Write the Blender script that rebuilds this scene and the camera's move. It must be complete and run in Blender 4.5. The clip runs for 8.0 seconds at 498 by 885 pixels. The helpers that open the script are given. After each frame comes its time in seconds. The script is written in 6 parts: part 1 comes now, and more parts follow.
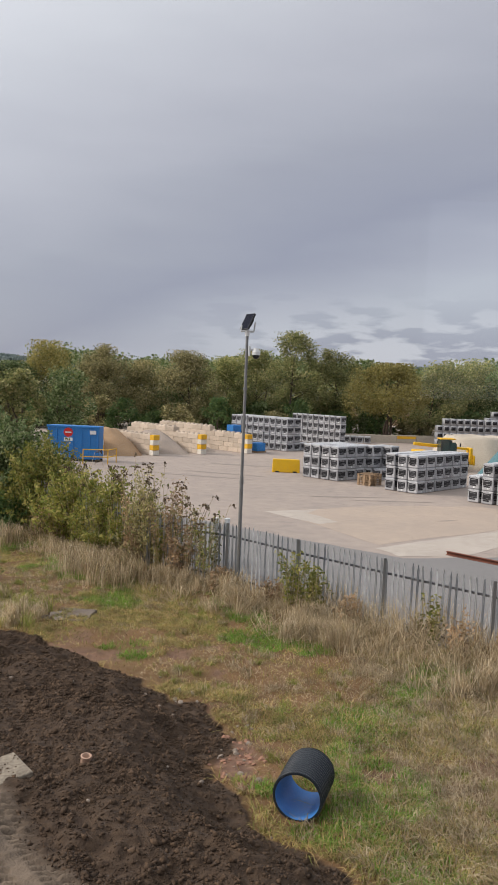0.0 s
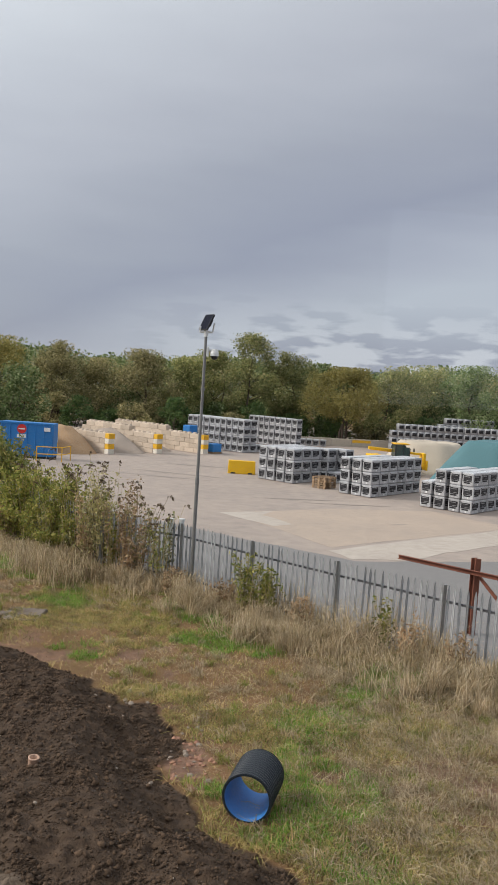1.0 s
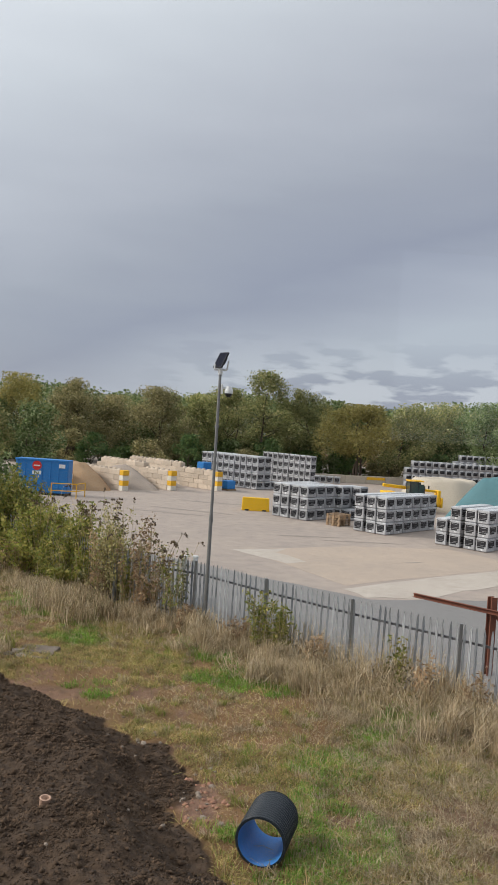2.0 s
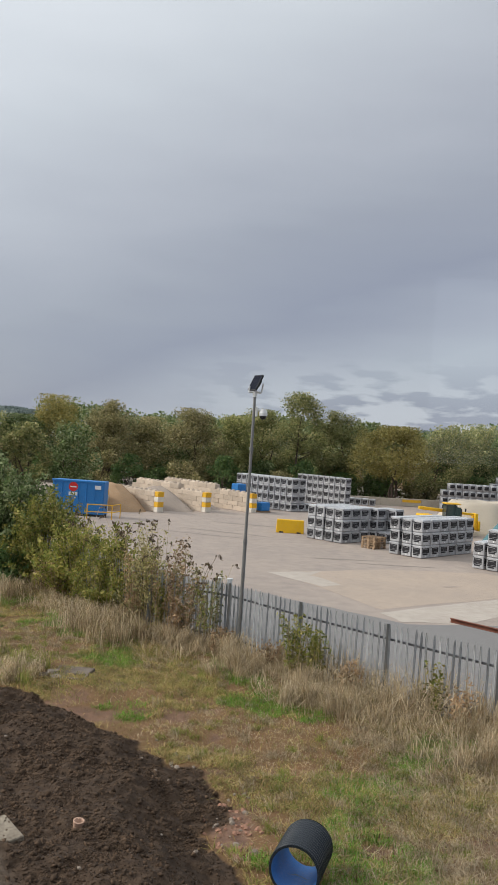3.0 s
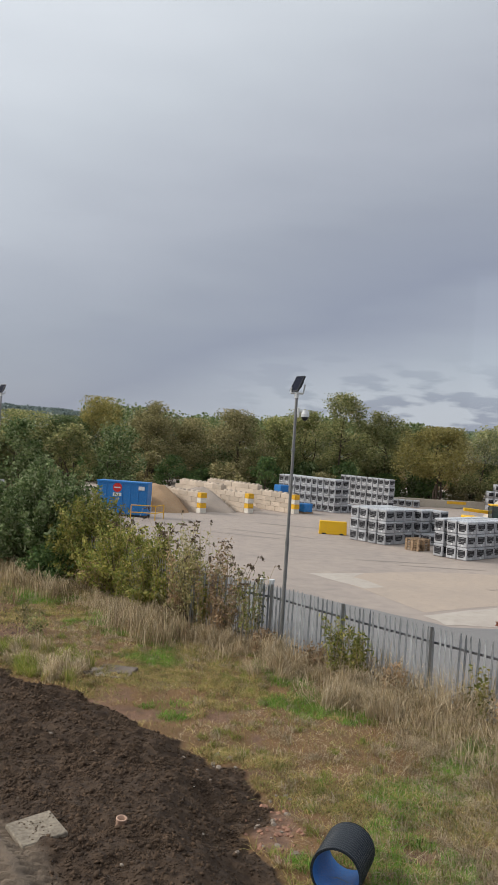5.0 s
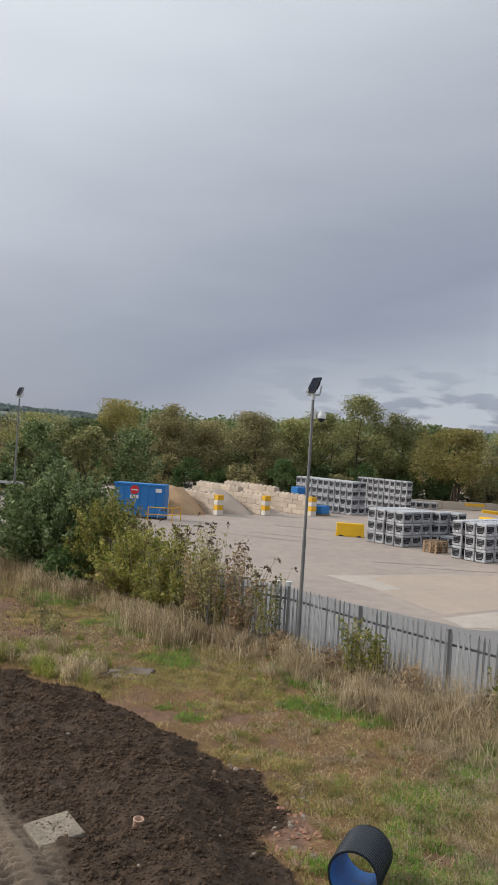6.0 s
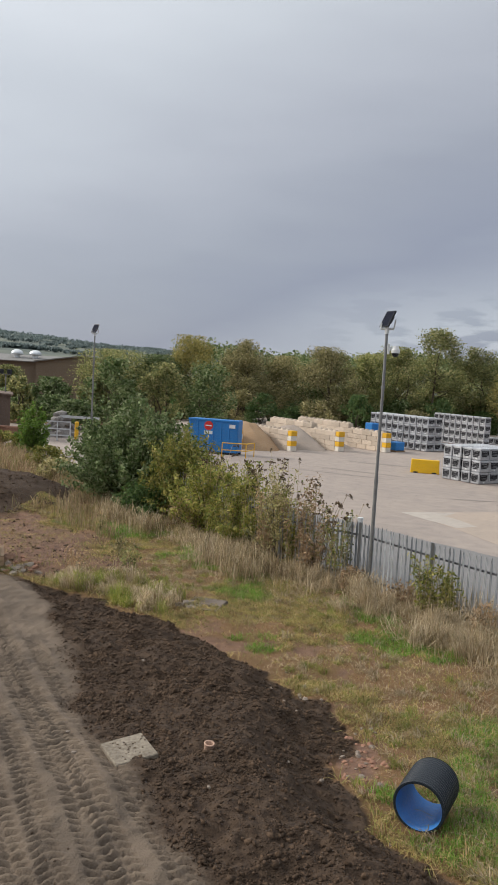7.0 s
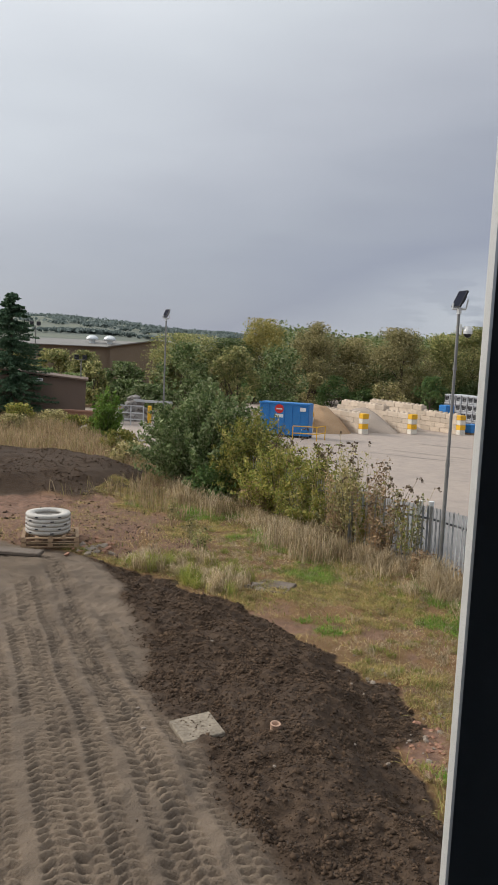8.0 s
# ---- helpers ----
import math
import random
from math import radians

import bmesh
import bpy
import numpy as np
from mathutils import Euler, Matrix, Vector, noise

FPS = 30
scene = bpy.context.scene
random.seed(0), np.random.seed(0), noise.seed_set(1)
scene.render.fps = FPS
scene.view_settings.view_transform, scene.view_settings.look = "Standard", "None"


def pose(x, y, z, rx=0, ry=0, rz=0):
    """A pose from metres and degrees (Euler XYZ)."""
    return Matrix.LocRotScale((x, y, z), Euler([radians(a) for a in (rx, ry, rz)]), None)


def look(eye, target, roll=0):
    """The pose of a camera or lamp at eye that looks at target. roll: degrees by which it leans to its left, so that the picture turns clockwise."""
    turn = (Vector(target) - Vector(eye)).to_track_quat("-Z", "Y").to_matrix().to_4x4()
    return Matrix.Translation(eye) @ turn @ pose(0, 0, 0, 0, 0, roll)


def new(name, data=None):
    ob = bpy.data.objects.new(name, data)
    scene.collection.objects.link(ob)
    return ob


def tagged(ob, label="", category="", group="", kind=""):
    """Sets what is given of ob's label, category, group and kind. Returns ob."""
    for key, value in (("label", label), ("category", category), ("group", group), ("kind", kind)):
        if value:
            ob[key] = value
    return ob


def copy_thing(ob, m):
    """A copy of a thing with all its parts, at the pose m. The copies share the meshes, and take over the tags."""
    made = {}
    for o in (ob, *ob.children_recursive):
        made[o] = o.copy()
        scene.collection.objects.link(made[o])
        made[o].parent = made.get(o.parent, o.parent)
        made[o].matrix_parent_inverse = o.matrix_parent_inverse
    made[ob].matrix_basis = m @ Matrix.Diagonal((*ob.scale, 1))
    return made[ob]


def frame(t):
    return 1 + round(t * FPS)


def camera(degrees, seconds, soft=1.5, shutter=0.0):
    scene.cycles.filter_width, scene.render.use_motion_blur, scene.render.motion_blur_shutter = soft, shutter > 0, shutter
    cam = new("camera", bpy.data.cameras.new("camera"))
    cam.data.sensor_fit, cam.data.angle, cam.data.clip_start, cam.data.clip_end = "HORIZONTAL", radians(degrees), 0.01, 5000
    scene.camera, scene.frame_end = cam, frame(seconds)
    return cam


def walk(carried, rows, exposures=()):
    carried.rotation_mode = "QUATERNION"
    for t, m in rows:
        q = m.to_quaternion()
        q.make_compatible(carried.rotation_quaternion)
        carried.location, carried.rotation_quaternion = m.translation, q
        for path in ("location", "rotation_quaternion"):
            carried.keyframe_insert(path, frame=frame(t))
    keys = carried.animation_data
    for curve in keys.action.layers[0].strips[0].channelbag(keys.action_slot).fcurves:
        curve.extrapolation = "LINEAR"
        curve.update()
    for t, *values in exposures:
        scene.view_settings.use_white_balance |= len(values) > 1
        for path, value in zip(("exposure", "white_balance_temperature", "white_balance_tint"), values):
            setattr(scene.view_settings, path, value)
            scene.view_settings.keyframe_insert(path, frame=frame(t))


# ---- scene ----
# ---- camera ----
cam = camera(34.97, 8.0, soft=1.2)
ROWS = [
    (0.0, 0.000, 0.000, 6.165, 0.00, -4.45, -2.25),
    (0.5, -0.004, 0.010, 6.156, -0.90, -4.48, -3.26),
    (1.0, -0.013, -0.005, 6.169, -3.09, -4.21, -3.73),
    (2.5, -0.014, -0.073, 6.182, -0.87, -0.45, -3.77),
    (3.0, -0.012, -0.079, 6.200, 0.44, -0.21, -3.80),
    (3.5, -0.007, -0.052, 6.203, 1.03, -0.31, -3.79),
    (4.0, 0.009, -0.079, 6.203, 1.74, -0.34, -3.77),
    (5.5, 0.018, -0.084, 6.196, 4.16, -0.28, -3.67),
    (6.0, 0.026, -0.076, 6.184, 4.77, -0.24, -3.58),
    (6.5, 0.039, -0.046, 6.200, 6.98, -1.48, -3.44),
    (7.0, 0.104, 0.019, 6.192, 10.17, -5.21, -3.30),
    (7.5, 0.179, 0.031, 6.189, 12.86, -6.72, -2.91),
    (7.8, 0.2050, 0.020, 6.190, 13.90, -6.80, -2.72),
    (8.0, 0.203, 0.007, 6.209, 15.35, -6.70, -2.58),
]
walk(cam, [(t, pose(x, y, z, 90 + pitch, roll, yaw)) for t, x, y, z, yaw, pitch, roll in ROWS],
     exposures=((0.0, 0.20, 6600, 13), (1.0, 0.20, 6500, 10), (2.5, 0.16, 6450, 9), (4.0, 0.14, 6450, 9), (6.0, 0.10, 6400, 10), (7.0, 0.17, 6450, 10), (8.0, 0.22, 6550, 10)))

# ---- sky, sun, exposure ----
world = bpy.data.worlds.new("overcast_sky")
scene.world = world
world.use_nodes = True


def overcast(nt):
    n, l = nt.nodes, nt.links
    n.clear()
    out, bg = n.new("ShaderNodeOutputWorld"), n.new("ShaderNodeBackground")
    sky = n.new("ShaderNodeTexSky")
    sky.sky_type, sky.sun_disc = "NISHITA", False
    sky.sun_elevation, sky.sun_rotation = radians(36), radians(-75)
    dim = n.new("ShaderNodeVectorMath")
    dim.operation = "SCALE"
    dim.inputs["Scale"].default_value = 0.10
    l.new(sky.outputs[0], dim.inputs[0])
    co = n.new("ShaderNodeTexCoord")
    sep = n.new("ShaderNodeSeparateXYZ")
    l.new(co.outputs["Generated"], sep.inputs[0])
    # cloud layer: brightness by height over the horizon
    ramp = n.new("ShaderNodeValToRGB")
    e = ramp.color_ramp.elements
    e[0].position, e[0].color = 0.0, (0.42, 0.46, 0.52, 1)
    e[1].position, e[1].color = 1.0, (1.25, 1.28, 1.3, 1)
    for p, c in ((0.055, (0.37, 0.40, 0.47)), (0.13, (0.292, 0.318, 0.395)), (0.20, (0.345, 0.37, 0.432)), (0.30, (0.45, 0.475, 0.53)), (0.42, (0.585, 0.62, 0.665))):
        k = e.new(p)
        k.color = (*c, 1)
    # long soft cloud rolls bend the layers
    warp = n.new("ShaderNodeMapping")
    warp.inputs["Scale"].default_value = (1.6, 1.6, 7.0)
    l.new(co.outputs["Generated"], warp.inputs[0])
    big = n.new("ShaderNodeTexNoise")
    big.inputs["Scale"].default_value, big.inputs["Detail"].default_value = 1.6, 5.0
    l.new(warp.outputs[0], big.inputs["Vector"])
    sub = n.new("ShaderNodeMath")
    sub.operation = "MULTIPLY_ADD"
    sub.inputs[1].default_value, sub.inputs[2].default_value = 0.16, -0.10
    l.new(big.outputs[0], sub.inputs[0])
    # the hidden sun brightens the layer to the west
    west = n.new("ShaderNodeMath")
    west.operation = "MULTIPLY_ADD"
    west.inputs[1].default_value = -0.36
    l.new(sep.outputs[0], west.inputs[0])
    l.new(sep.outputs[2], west.inputs[2])
    add = n.new("ShaderNodeMath")
    l.new(west.outputs[0], add.inputs[0])
    l.new(sub.outputs[0], add.inputs[1])
    l.new(add.outputs[0], ramp.inputs[0])
    # low broken cloud: a pale band with small dark clouds
    m2 = n.new("ShaderNodeMapping")
    m2.inputs["Scale"].default_value = (15.0, 15.0, 58.0)
    l.new(co.outputs["Generated"], m2.inputs[0])
    small = n.new("ShaderNodeTexNoise")
    small.inputs["Scale"].default_value, small.inputs["Detail"].default_value = 1.0, 4.0
    l.new(m2.outputs[0], small.inputs["Vector"])
    puff = n.new("ShaderNodeValToRGB")
    p = puff.color_ramp.elements
    p[0].position, p[0].color = 0.47, (0.50, 0.53, 0.585, 1)
    p[1].position, p[1].color = 0.56, (0.275, 0.30, 0.375, 1)
    l.new(small.outputs[0], puff.inputs[0])
    low = n.new("ShaderNodeMapRange")
    low.inputs["From Min"].default_value, low.inputs["From Max"].default_value = 0.115, 0.05
    low.inputs["To Min"].default_value, low.inputs["To Max"].default_value = 0.0, 0.85
    l.new(sep.outputs[2], low.inputs[0])
    east = n.new("ShaderNodeMapRange")
    east.inputs["From Min"].default_value, east.inputs["From Max"].default_value = -0.12, 0.12
    l.new(sep.outputs[0], east.inputs[0])
    both = n.new("ShaderNodeMath")
    both.operation = "MULTIPLY"
    l.new(low.outputs[0], both.inputs[0])
    l.new(east.outputs[0], both.inputs[1])
    mix = n.new("ShaderNodeMixRGB")
    l.new(both.outputs[0], mix.inputs[0])
    l.new(ramp.outputs[0], mix.inputs[1])
    l.new(puff.outputs[0], mix.inputs[2])
    last = n.new("ShaderNodeMixRGB")
    last.inputs[0].default_value = 0.93
    l.new(dim.outputs[0], last.inputs[1])
    l.new(mix.outputs[0], last.inputs[2])
    l.new(last.outputs[0], bg.inputs[0])
    bg.inputs[1].default_value = 1.0
    l.new(bg.outputs[0], out.inputs[0])


overcast(world.node_tree)
sun = new("sun", bpy.data.lights.new("sun", "SUN"))
sun.data.energy, sun.data.angle, sun.data.color = 2.4, radians(11), (1.0, 0.93, 0.84)
sun.matrix_world = look((0, 0, 0), (0.86, -0.03, -0.51))


# ---- materials ----
def mat(name, c1, c2=None, scale=2.0, fine=30.0, rough=0.8, bump=0.3, metal=0.0, rnd=0.0, island=0.0, spec=0.3, dist=0.02, mixin=None, mask=None):
    """Two-scale noise between two colours with fine relief; rnd and island vary the brightness piece by piece."""
    m = bpy.data.materials.new(name)
    m.use_nodes = True
    nt = m.node_tree
    n, l = nt.nodes, nt.links
    b = n["Principled BSDF"]
    c2 = c2 or tuple(v * 0.7 for v in c1)
    co = n.new("ShaderNodeTexCoord")
    info = n.new("ShaderNodeObjectInfo")
    off = n.new("ShaderNodeVectorMath")
    off.operation = "MULTIPLY_ADD"
    off.inputs[1].default_value = (37.0, 17.0, 29.0)
    l.new(info.outputs["Random"], off.inputs[0])
    l.new(co.outputs["Object"], off.inputs[2])
    big, small = n.new("ShaderNodeTexNoise"), n.new("ShaderNodeTexNoise")
    for t, s, d in ((big, scale, 5.0), (small, fine, 6.0)):
        t.inputs["Scale"].default_value, t.inputs["Detail"].default_value = s, d
        l.new(off.outputs[0], t.inputs["Vector"])
    add = n.new("ShaderNodeMath")
    add.operation = "MULTIPLY_ADD"
    add.inputs[1].default_value = 0.55
    l.new(small.outputs[0], add.inputs[0])
    half = n.new("ShaderNodeMath")
    half.operation = "MULTIPLY"
    half.inputs[1].default_value = 0.45
    l.new(big.outputs[0], half.inputs[0])
    l.new(half.outputs[0], add.inputs[2])
    rg = n.new("ShaderNodeMapRange")
    rg.inputs["From Min"].default_value, rg.inputs["From Max"].default_value = 0.33, 0.67
    l.new(add.outputs[0], rg.inputs[0])
    mx = n.new("ShaderNodeMixRGB")
    mx.inputs[1].default_value, mx.inputs[2].default_value = (*c1, 1), (*c2, 1)
    l.new(rg.outputs[0], mx.inputs[0])
    col = mx.outputs[0]
    if rnd or island:
        src = info.outputs["Random"]
        amount = rnd
        if island:
            geo = n.new("ShaderNodeNewGeometry")
            src, amount = geo.outputs["Random Per Island"], island
        r2 = n.new("ShaderNodeMapRange")
        r2.inputs["To Min"].default_value, r2.inputs["To Max"].default_value = 1 - amount, 1 + amount
        l.new(src, r2.inputs[0])
        hs = n.new("ShaderNodeHueSaturation")
        l.new(r2.outputs[0], hs.inputs["Value"])
        l.new(col, hs.inputs["Color"])
        col = hs.outputs[0]
    l.new(col, b.inputs["Base Color"])
    b.inputs["Roughness"].default_value, b.inputs["Metallic"].default_value = rough, metal
    b.inputs["Specular IOR Level"].default_value = spec
    if bump:
        bp = n.new("ShaderNodeBump")
        bp.inputs["Strength"].default_value, bp.inputs["Distance"].default_value = bump, dist
        l.new(small.outputs[0], bp.inputs["Height"])
        l.new(bp.outputs[0], b.inputs["Normal"])
    return m


def leafy(name, stops, tint=0.25, rough=0.65, patch=2.6, uneven=0.32):
    """Leaves or blades: one colour a piece out of a ramp, each plant a little lighter or darker."""
    m = bpy.data.materials.new(name)
    m.use_nodes = True
    n, l = m.node_tree.nodes, m.node_tree.links
    b = n["Principled BSDF"]
    geo, info = n.new("ShaderNodeNewGeometry"), n.new("ShaderNodeObjectInfo")
    ramp = n.new("ShaderNodeValToRGB")
    e = ramp.color_ramp.elements
    e[0].position, e[0].color = 0.0, (*stops[0], 1)
    e[1].position, e[1].color = 1.0, (*stops[-1], 1)
    for i, c in enumerate(stops[1:-1]):
        k = e.new((i + 1) / (len(stops) - 1))
        k.color = (*c, 1)
    l.new(geo.outputs["Random Per Island"], ramp.inputs[0])
    r2 = n.new("ShaderNodeMapRange")
    r2.inputs["To Min"].default_value, r2.inputs["To Max"].default_value = 1 - tint, 1 + tint
    l.new(info.outputs["Random"], r2.inputs[0])
    # clumps of lighter and duller growth
    co, grow = n.new("ShaderNodeTexCoord"), n.new("ShaderNodeTexNoise")
    grow.inputs["Scale"].default_value, grow.inputs["Detail"].default_value = patch, 3.0
    l.new(co.outputs["Object"], grow.inputs["Vector"])
    r3 = n.new("ShaderNodeMapRange")
    r3.inputs["From Min"].default_value, r3.inputs["From Max"].default_value = 0.3, 0.7
    r3.inputs["To Min"].default_value, r3.inputs["To Max"].default_value = 1 - uneven, 1 + uneven
    l.new(grow.outputs[0], r3.inputs[0])
    both = n.new("ShaderNodeMath")
    both.operation = "MULTIPLY"
    l.new(r2.outputs[0], both.inputs[0])
    l.new(r3.outputs[0], both.inputs[1])
    hs = n.new("ShaderNodeHueSaturation")
    l.new(both.outputs[0], hs.inputs["Value"])
    l.new(ramp.outputs[0], hs.inputs["Color"])
    l.new(hs.outputs[0], b.inputs["Base Color"])
    b.inputs["Roughness"].default_value = rough
    b.inputs["Specular IOR Level"].default_value = 0.25
    tr, ms = n.new("ShaderNodeBsdfTranslucent"), n.new("ShaderNodeMixShader")
    l.new(hs.outputs[0], tr.inputs[0])
    ms.inputs[0].default_value = 0.35
    l.new(b.outputs[0], ms.inputs[1])
    l.new(tr.outputs[0], ms.inputs[2])
    l.new(ms.outputs[0], n["Material Output"].inputs[0])
    return m


M_GALV = mat("galvanised_steel", (0.54, 0.545, 0.555), (0.42, 0.425, 0.435), 3, 25, 0.75, 0.1, 0.0, rnd=0.12)
M_POLE = mat("pole_steel", (0.27, 0.27, 0.265), (0.19, 0.19, 0.19), 4, 40, 0.5, 0.1, 0.5)
M_RAILSTEEL = mat("weathered_rail_steel", (0.10, 0.10, 0.105), (0.06, 0.06, 0.065), 4, 40, 0.6, 0.1)
M_BLACK = mat("black_plastic", (0.02, 0.022, 0.026), (0.035, 0.035, 0.04), 4, 30, 0.4, 0.1)
M_PANEL = mat("solar_glass", (0.012, 0.015, 0.025), (0.02, 0.022, 0.035), 4, 20, 0.8, 0, spec=0.05)
M_WHITE = mat("white_plastic", (0.75, 0.76, 0.76), (0.62, 0.63, 0.63), 5, 40, 0.45, 0.05)
M_BLOCK = mat("pale_concrete", (0.60, 0.50, 0.40), (0.46, 0.38, 0.30), 1.2, 14, 0.9, 0.4, rnd=0.14)
M_BLOCKW = mat("white_painted_concrete", (0.74, 0.70, 0.62), (0.60, 0.55, 0.47), 1.5, 14, 0.85, 0.3, rnd=0.08)
M_BLOCKY = mat("yellow_painted_concrete", (0.80, 0.46, 0.03), (0.62, 0.34, 0.03), 1.5, 14, 0.7, 0.3, rnd=0.08)
M_YELLOW = mat("yellow_paint", (0.83, 0.50, 0.02), (0.70, 0.40, 0.02), 2, 20, 0.5, 0.1)
M_RAIL = mat("yellow_rail_paint", (0.80, 0.46, 0.03), (0.60, 0.33, 0.03), 2, 20, 0.5, 0.1)
M_BLUE = mat("blue_steel_paint", (0.035, 0.22, 0.56), (0.03, 0.16, 0.42), 1.2, 20, 0.5, 0.1)
M_BLUELIGHT = mat("blue_liner", (0.05, 0.24, 0.62), (0.04, 0.17, 0.46), 3, 30, 0.35, 0.05)
M_PIPE = mat("black_corrugated_plastic", (0.014, 0.019, 0.026), (0.024, 0.031, 0.039), 3, 40, 0.36, 0.1)
M_PACK = mat("grey_wrapped_blocks", (0.50, 0.50, 0.51), (0.29, 0.295, 0.31), 2.2, 14, 0.5, 0.5, rnd=0.16, dist=0.03)
M_PACKTOP = mat("clear_wrap_top", (0.64, 0.655, 0.68), (0.42, 0.43, 0.45), 3, 16, 0.3, 0.6, rnd=0.1, dist=0.04, spec=0.6)
M_PRINTGREY = mat("grey_printed_wrap", (0.17, 0.17, 0.18), (0.28, 0.28, 0.29), 3, 14, 0.6, 0.4, rnd=0.3)
M_PRINT = mat("dark_printed_wrap", (0.012, 0.012, 0.014), (0.045, 0.045, 0.05), 3, 14, 0.6, 0.4, rnd=0.3, spec=0.15)
M_WOOD = mat("pallet_wood", (0.42, 0.30, 0.19), (0.27, 0.18, 0.11), 4, 30, 0.85, 0.4, rnd=0.25)
M_RUST = mat("rusty_steel", (0.24, 0.085, 0.05), (0.13, 0.05, 0.035), 3, 25, 0.85, 0.4, rnd=0.1)
M_SAND = mat("orange_sand", (0.37, 0.25, 0.15), (0.28, 0.185, 0.11), 1.0, 12, 0.95, 0.6, dist=0.06)
M_GRIT = mat("grey_aggregate", (0.36, 0.30, 0.25), (0.25, 0.21, 0.18), 1.0, 14, 0.95, 0.7, dist=0.06)
M_BEIGE = mat("beige_sheet", (0.52, 0.46, 0.37), (0.42, 0.36, 0.29), 0.8, 8, 0.8, 0.4, dist=0.05)
M_TEAL = mat("teal_tarpaulin", (0.09, 0.20, 0.22), (0.06, 0.15, 0.17), 0.8, 8, 0.6, 0.4, dist=0.05)
M_RED = mat("red_sign", (0.62, 0.04, 0.03), (0.52, 0.03, 0.03), 2, 10, 0.4, 0)
M_CLAD = mat("brown_cladding", (0.20, 0.145, 0.11), (0.14, 0.10, 0.08), 0.6, 8, 0.7, 0.2)
M_BARN = mat("brown_sheet_wall", (0.21, 0.165, 0.12), (0.16, 0.125, 0.09), 0.3, 5, 0.8, 0.2)
M_ROOF = mat("grey_sheet_roof", (0.25, 0.24, 0.225), (0.17, 0.165, 0.155), 0.4, 6, 0.7, 0.2)
M_SILVER = mat("silver_cowl", (0.70, 0.72, 0.73), (0.55, 0.57, 0.58), 2, 20, 0.35, 0.05, 0.7)
M_GLASS = mat("dark_cab_glass", (0.03, 0.045, 0.04), (0.05, 0.07, 0.06), 2, 10, 0.12, 0, spec=0.7)
M_STONE = mat("pale_stone", (0.27, 0.225, 0.18), (0.16, 0.13, 0.105), 6, 30, 0.9, 0.5, rnd=0.25, island=0.25)
M_BRICKRED = mat("broken_clay", (0.28, 0.15, 0.10), (0.20, 0.11, 0.075), 6, 30, 0.9, 0.5, island=0.3)
M_COVER = mat("muddy_concrete_cover", (0.33, 0.285, 0.22), (0.13, 0.105, 0.08), 3.5, 22, 0.9, 0.5)
M_MUDDY = mat("mud_covered_concrete", (0.20, 0.165, 0.135), (0.085, 0.066, 0.052), 5, 26, 0.95, 0.5)
M_CLOD = mat("soil_clods", (0.100, 0.063, 0.038), (0.042, 0.027, 0.017), 1.6, 40, 0.95, 0.6, island=0.4)
M_BARK = mat("bark", (0.10, 0.075, 0.055), (0.06, 0.045, 0.035), 2, 20, 0.9, 0.5)
M_FRAMEWHITE = mat("white_upvc", (0.75, 0.76, 0.75), (0.68, 0.69, 0.68), 4, 40, 0.4, 0.03)
M_FRAMEDARK = mat("dark_grey_frame", (0.075, 0.10, 0.13), (0.09, 0.115, 0.145), 4, 40, 0.5, 0.05)
M_ROOMWALL = mat("plain_room_wall", (0.40, 0.40, 0.40), (0.34, 0.34, 0.34), 1, 20, 0.8, 0.05)
M_ASPHALT_GREY = mat("clutter_grey", (0.30, 0.28, 0.26), (0.17, 0.16, 0.15), 2, 12, 0.9, 0.4, rnd=0.3)
L_GREEN = leafy("autumn_green_leaves", [(0.129, 0.159, 0.064), (0.226, 0.249, 0.094), (0.354, 0.347, 0.136), (0.483, 0.429, 0.211)])
L_DARK = leafy("dark_green_leaves", [(0.051, 0.106, 0.035), (0.100, 0.163, 0.051), (0.163, 0.213, 0.075)])
L_OLIVE = leafy("olive_leaves", [(0.158, 0.160, 0.072), (0.272, 0.251, 0.108), (0.401, 0.352, 0.165), (0.531, 0.459, 0.258)])
L_YELLOW = leafy("yellowing_leaves", [(0.193, 0.186, 0.058), (0.310, 0.276, 0.083), (0.428, 0.352, 0.117), (0.400, 0.366, 0.152)])
L_WILLOW = leafy("grey_green_willow_leaves", [(0.072, 0.114, 0.036), (0.129, 0.186, 0.064), (0.229, 0.286, 0.122), (0.358, 0.386, 0.215)])
L_CONIFER = leafy("conifer_needles", [(0.046, 0.098, 0.055), (0.078, 0.143, 0.078), (0.117, 0.182, 0.111)])
L_HEDGE = leafy("yellow_green_hedge_leaves", [(0.120, 0.156, 0.036), (0.216, 0.240, 0.054), (0.324, 0.300, 0.072), (0.432, 0.360, 0.132)])
# pale blue-grey leaves: the haze of distance is painted into their colour
L_HAZE = leafy("haze_tinted_far_leaves", [(0.156, 0.199, 0.191), (0.218, 0.260, 0.246)], 0.0)
L_STRAW = leafy("straw_blades", [(0.333, 0.255, 0.157), (0.529, 0.422, 0.275), (0.648, 0.539, 0.382), (0.412, 0.314, 0.186), (0.235, 0.196, 0.088)])
L_ROUGH = leafy("rough_brown_blades", [(0.343, 0.229, 0.160), (0.435, 0.343, 0.206), (0.183, 0.126, 0.069), (0.297, 0.217, 0.126), (0.172, 0.172, 0.057), (0.389, 0.297, 0.183)])
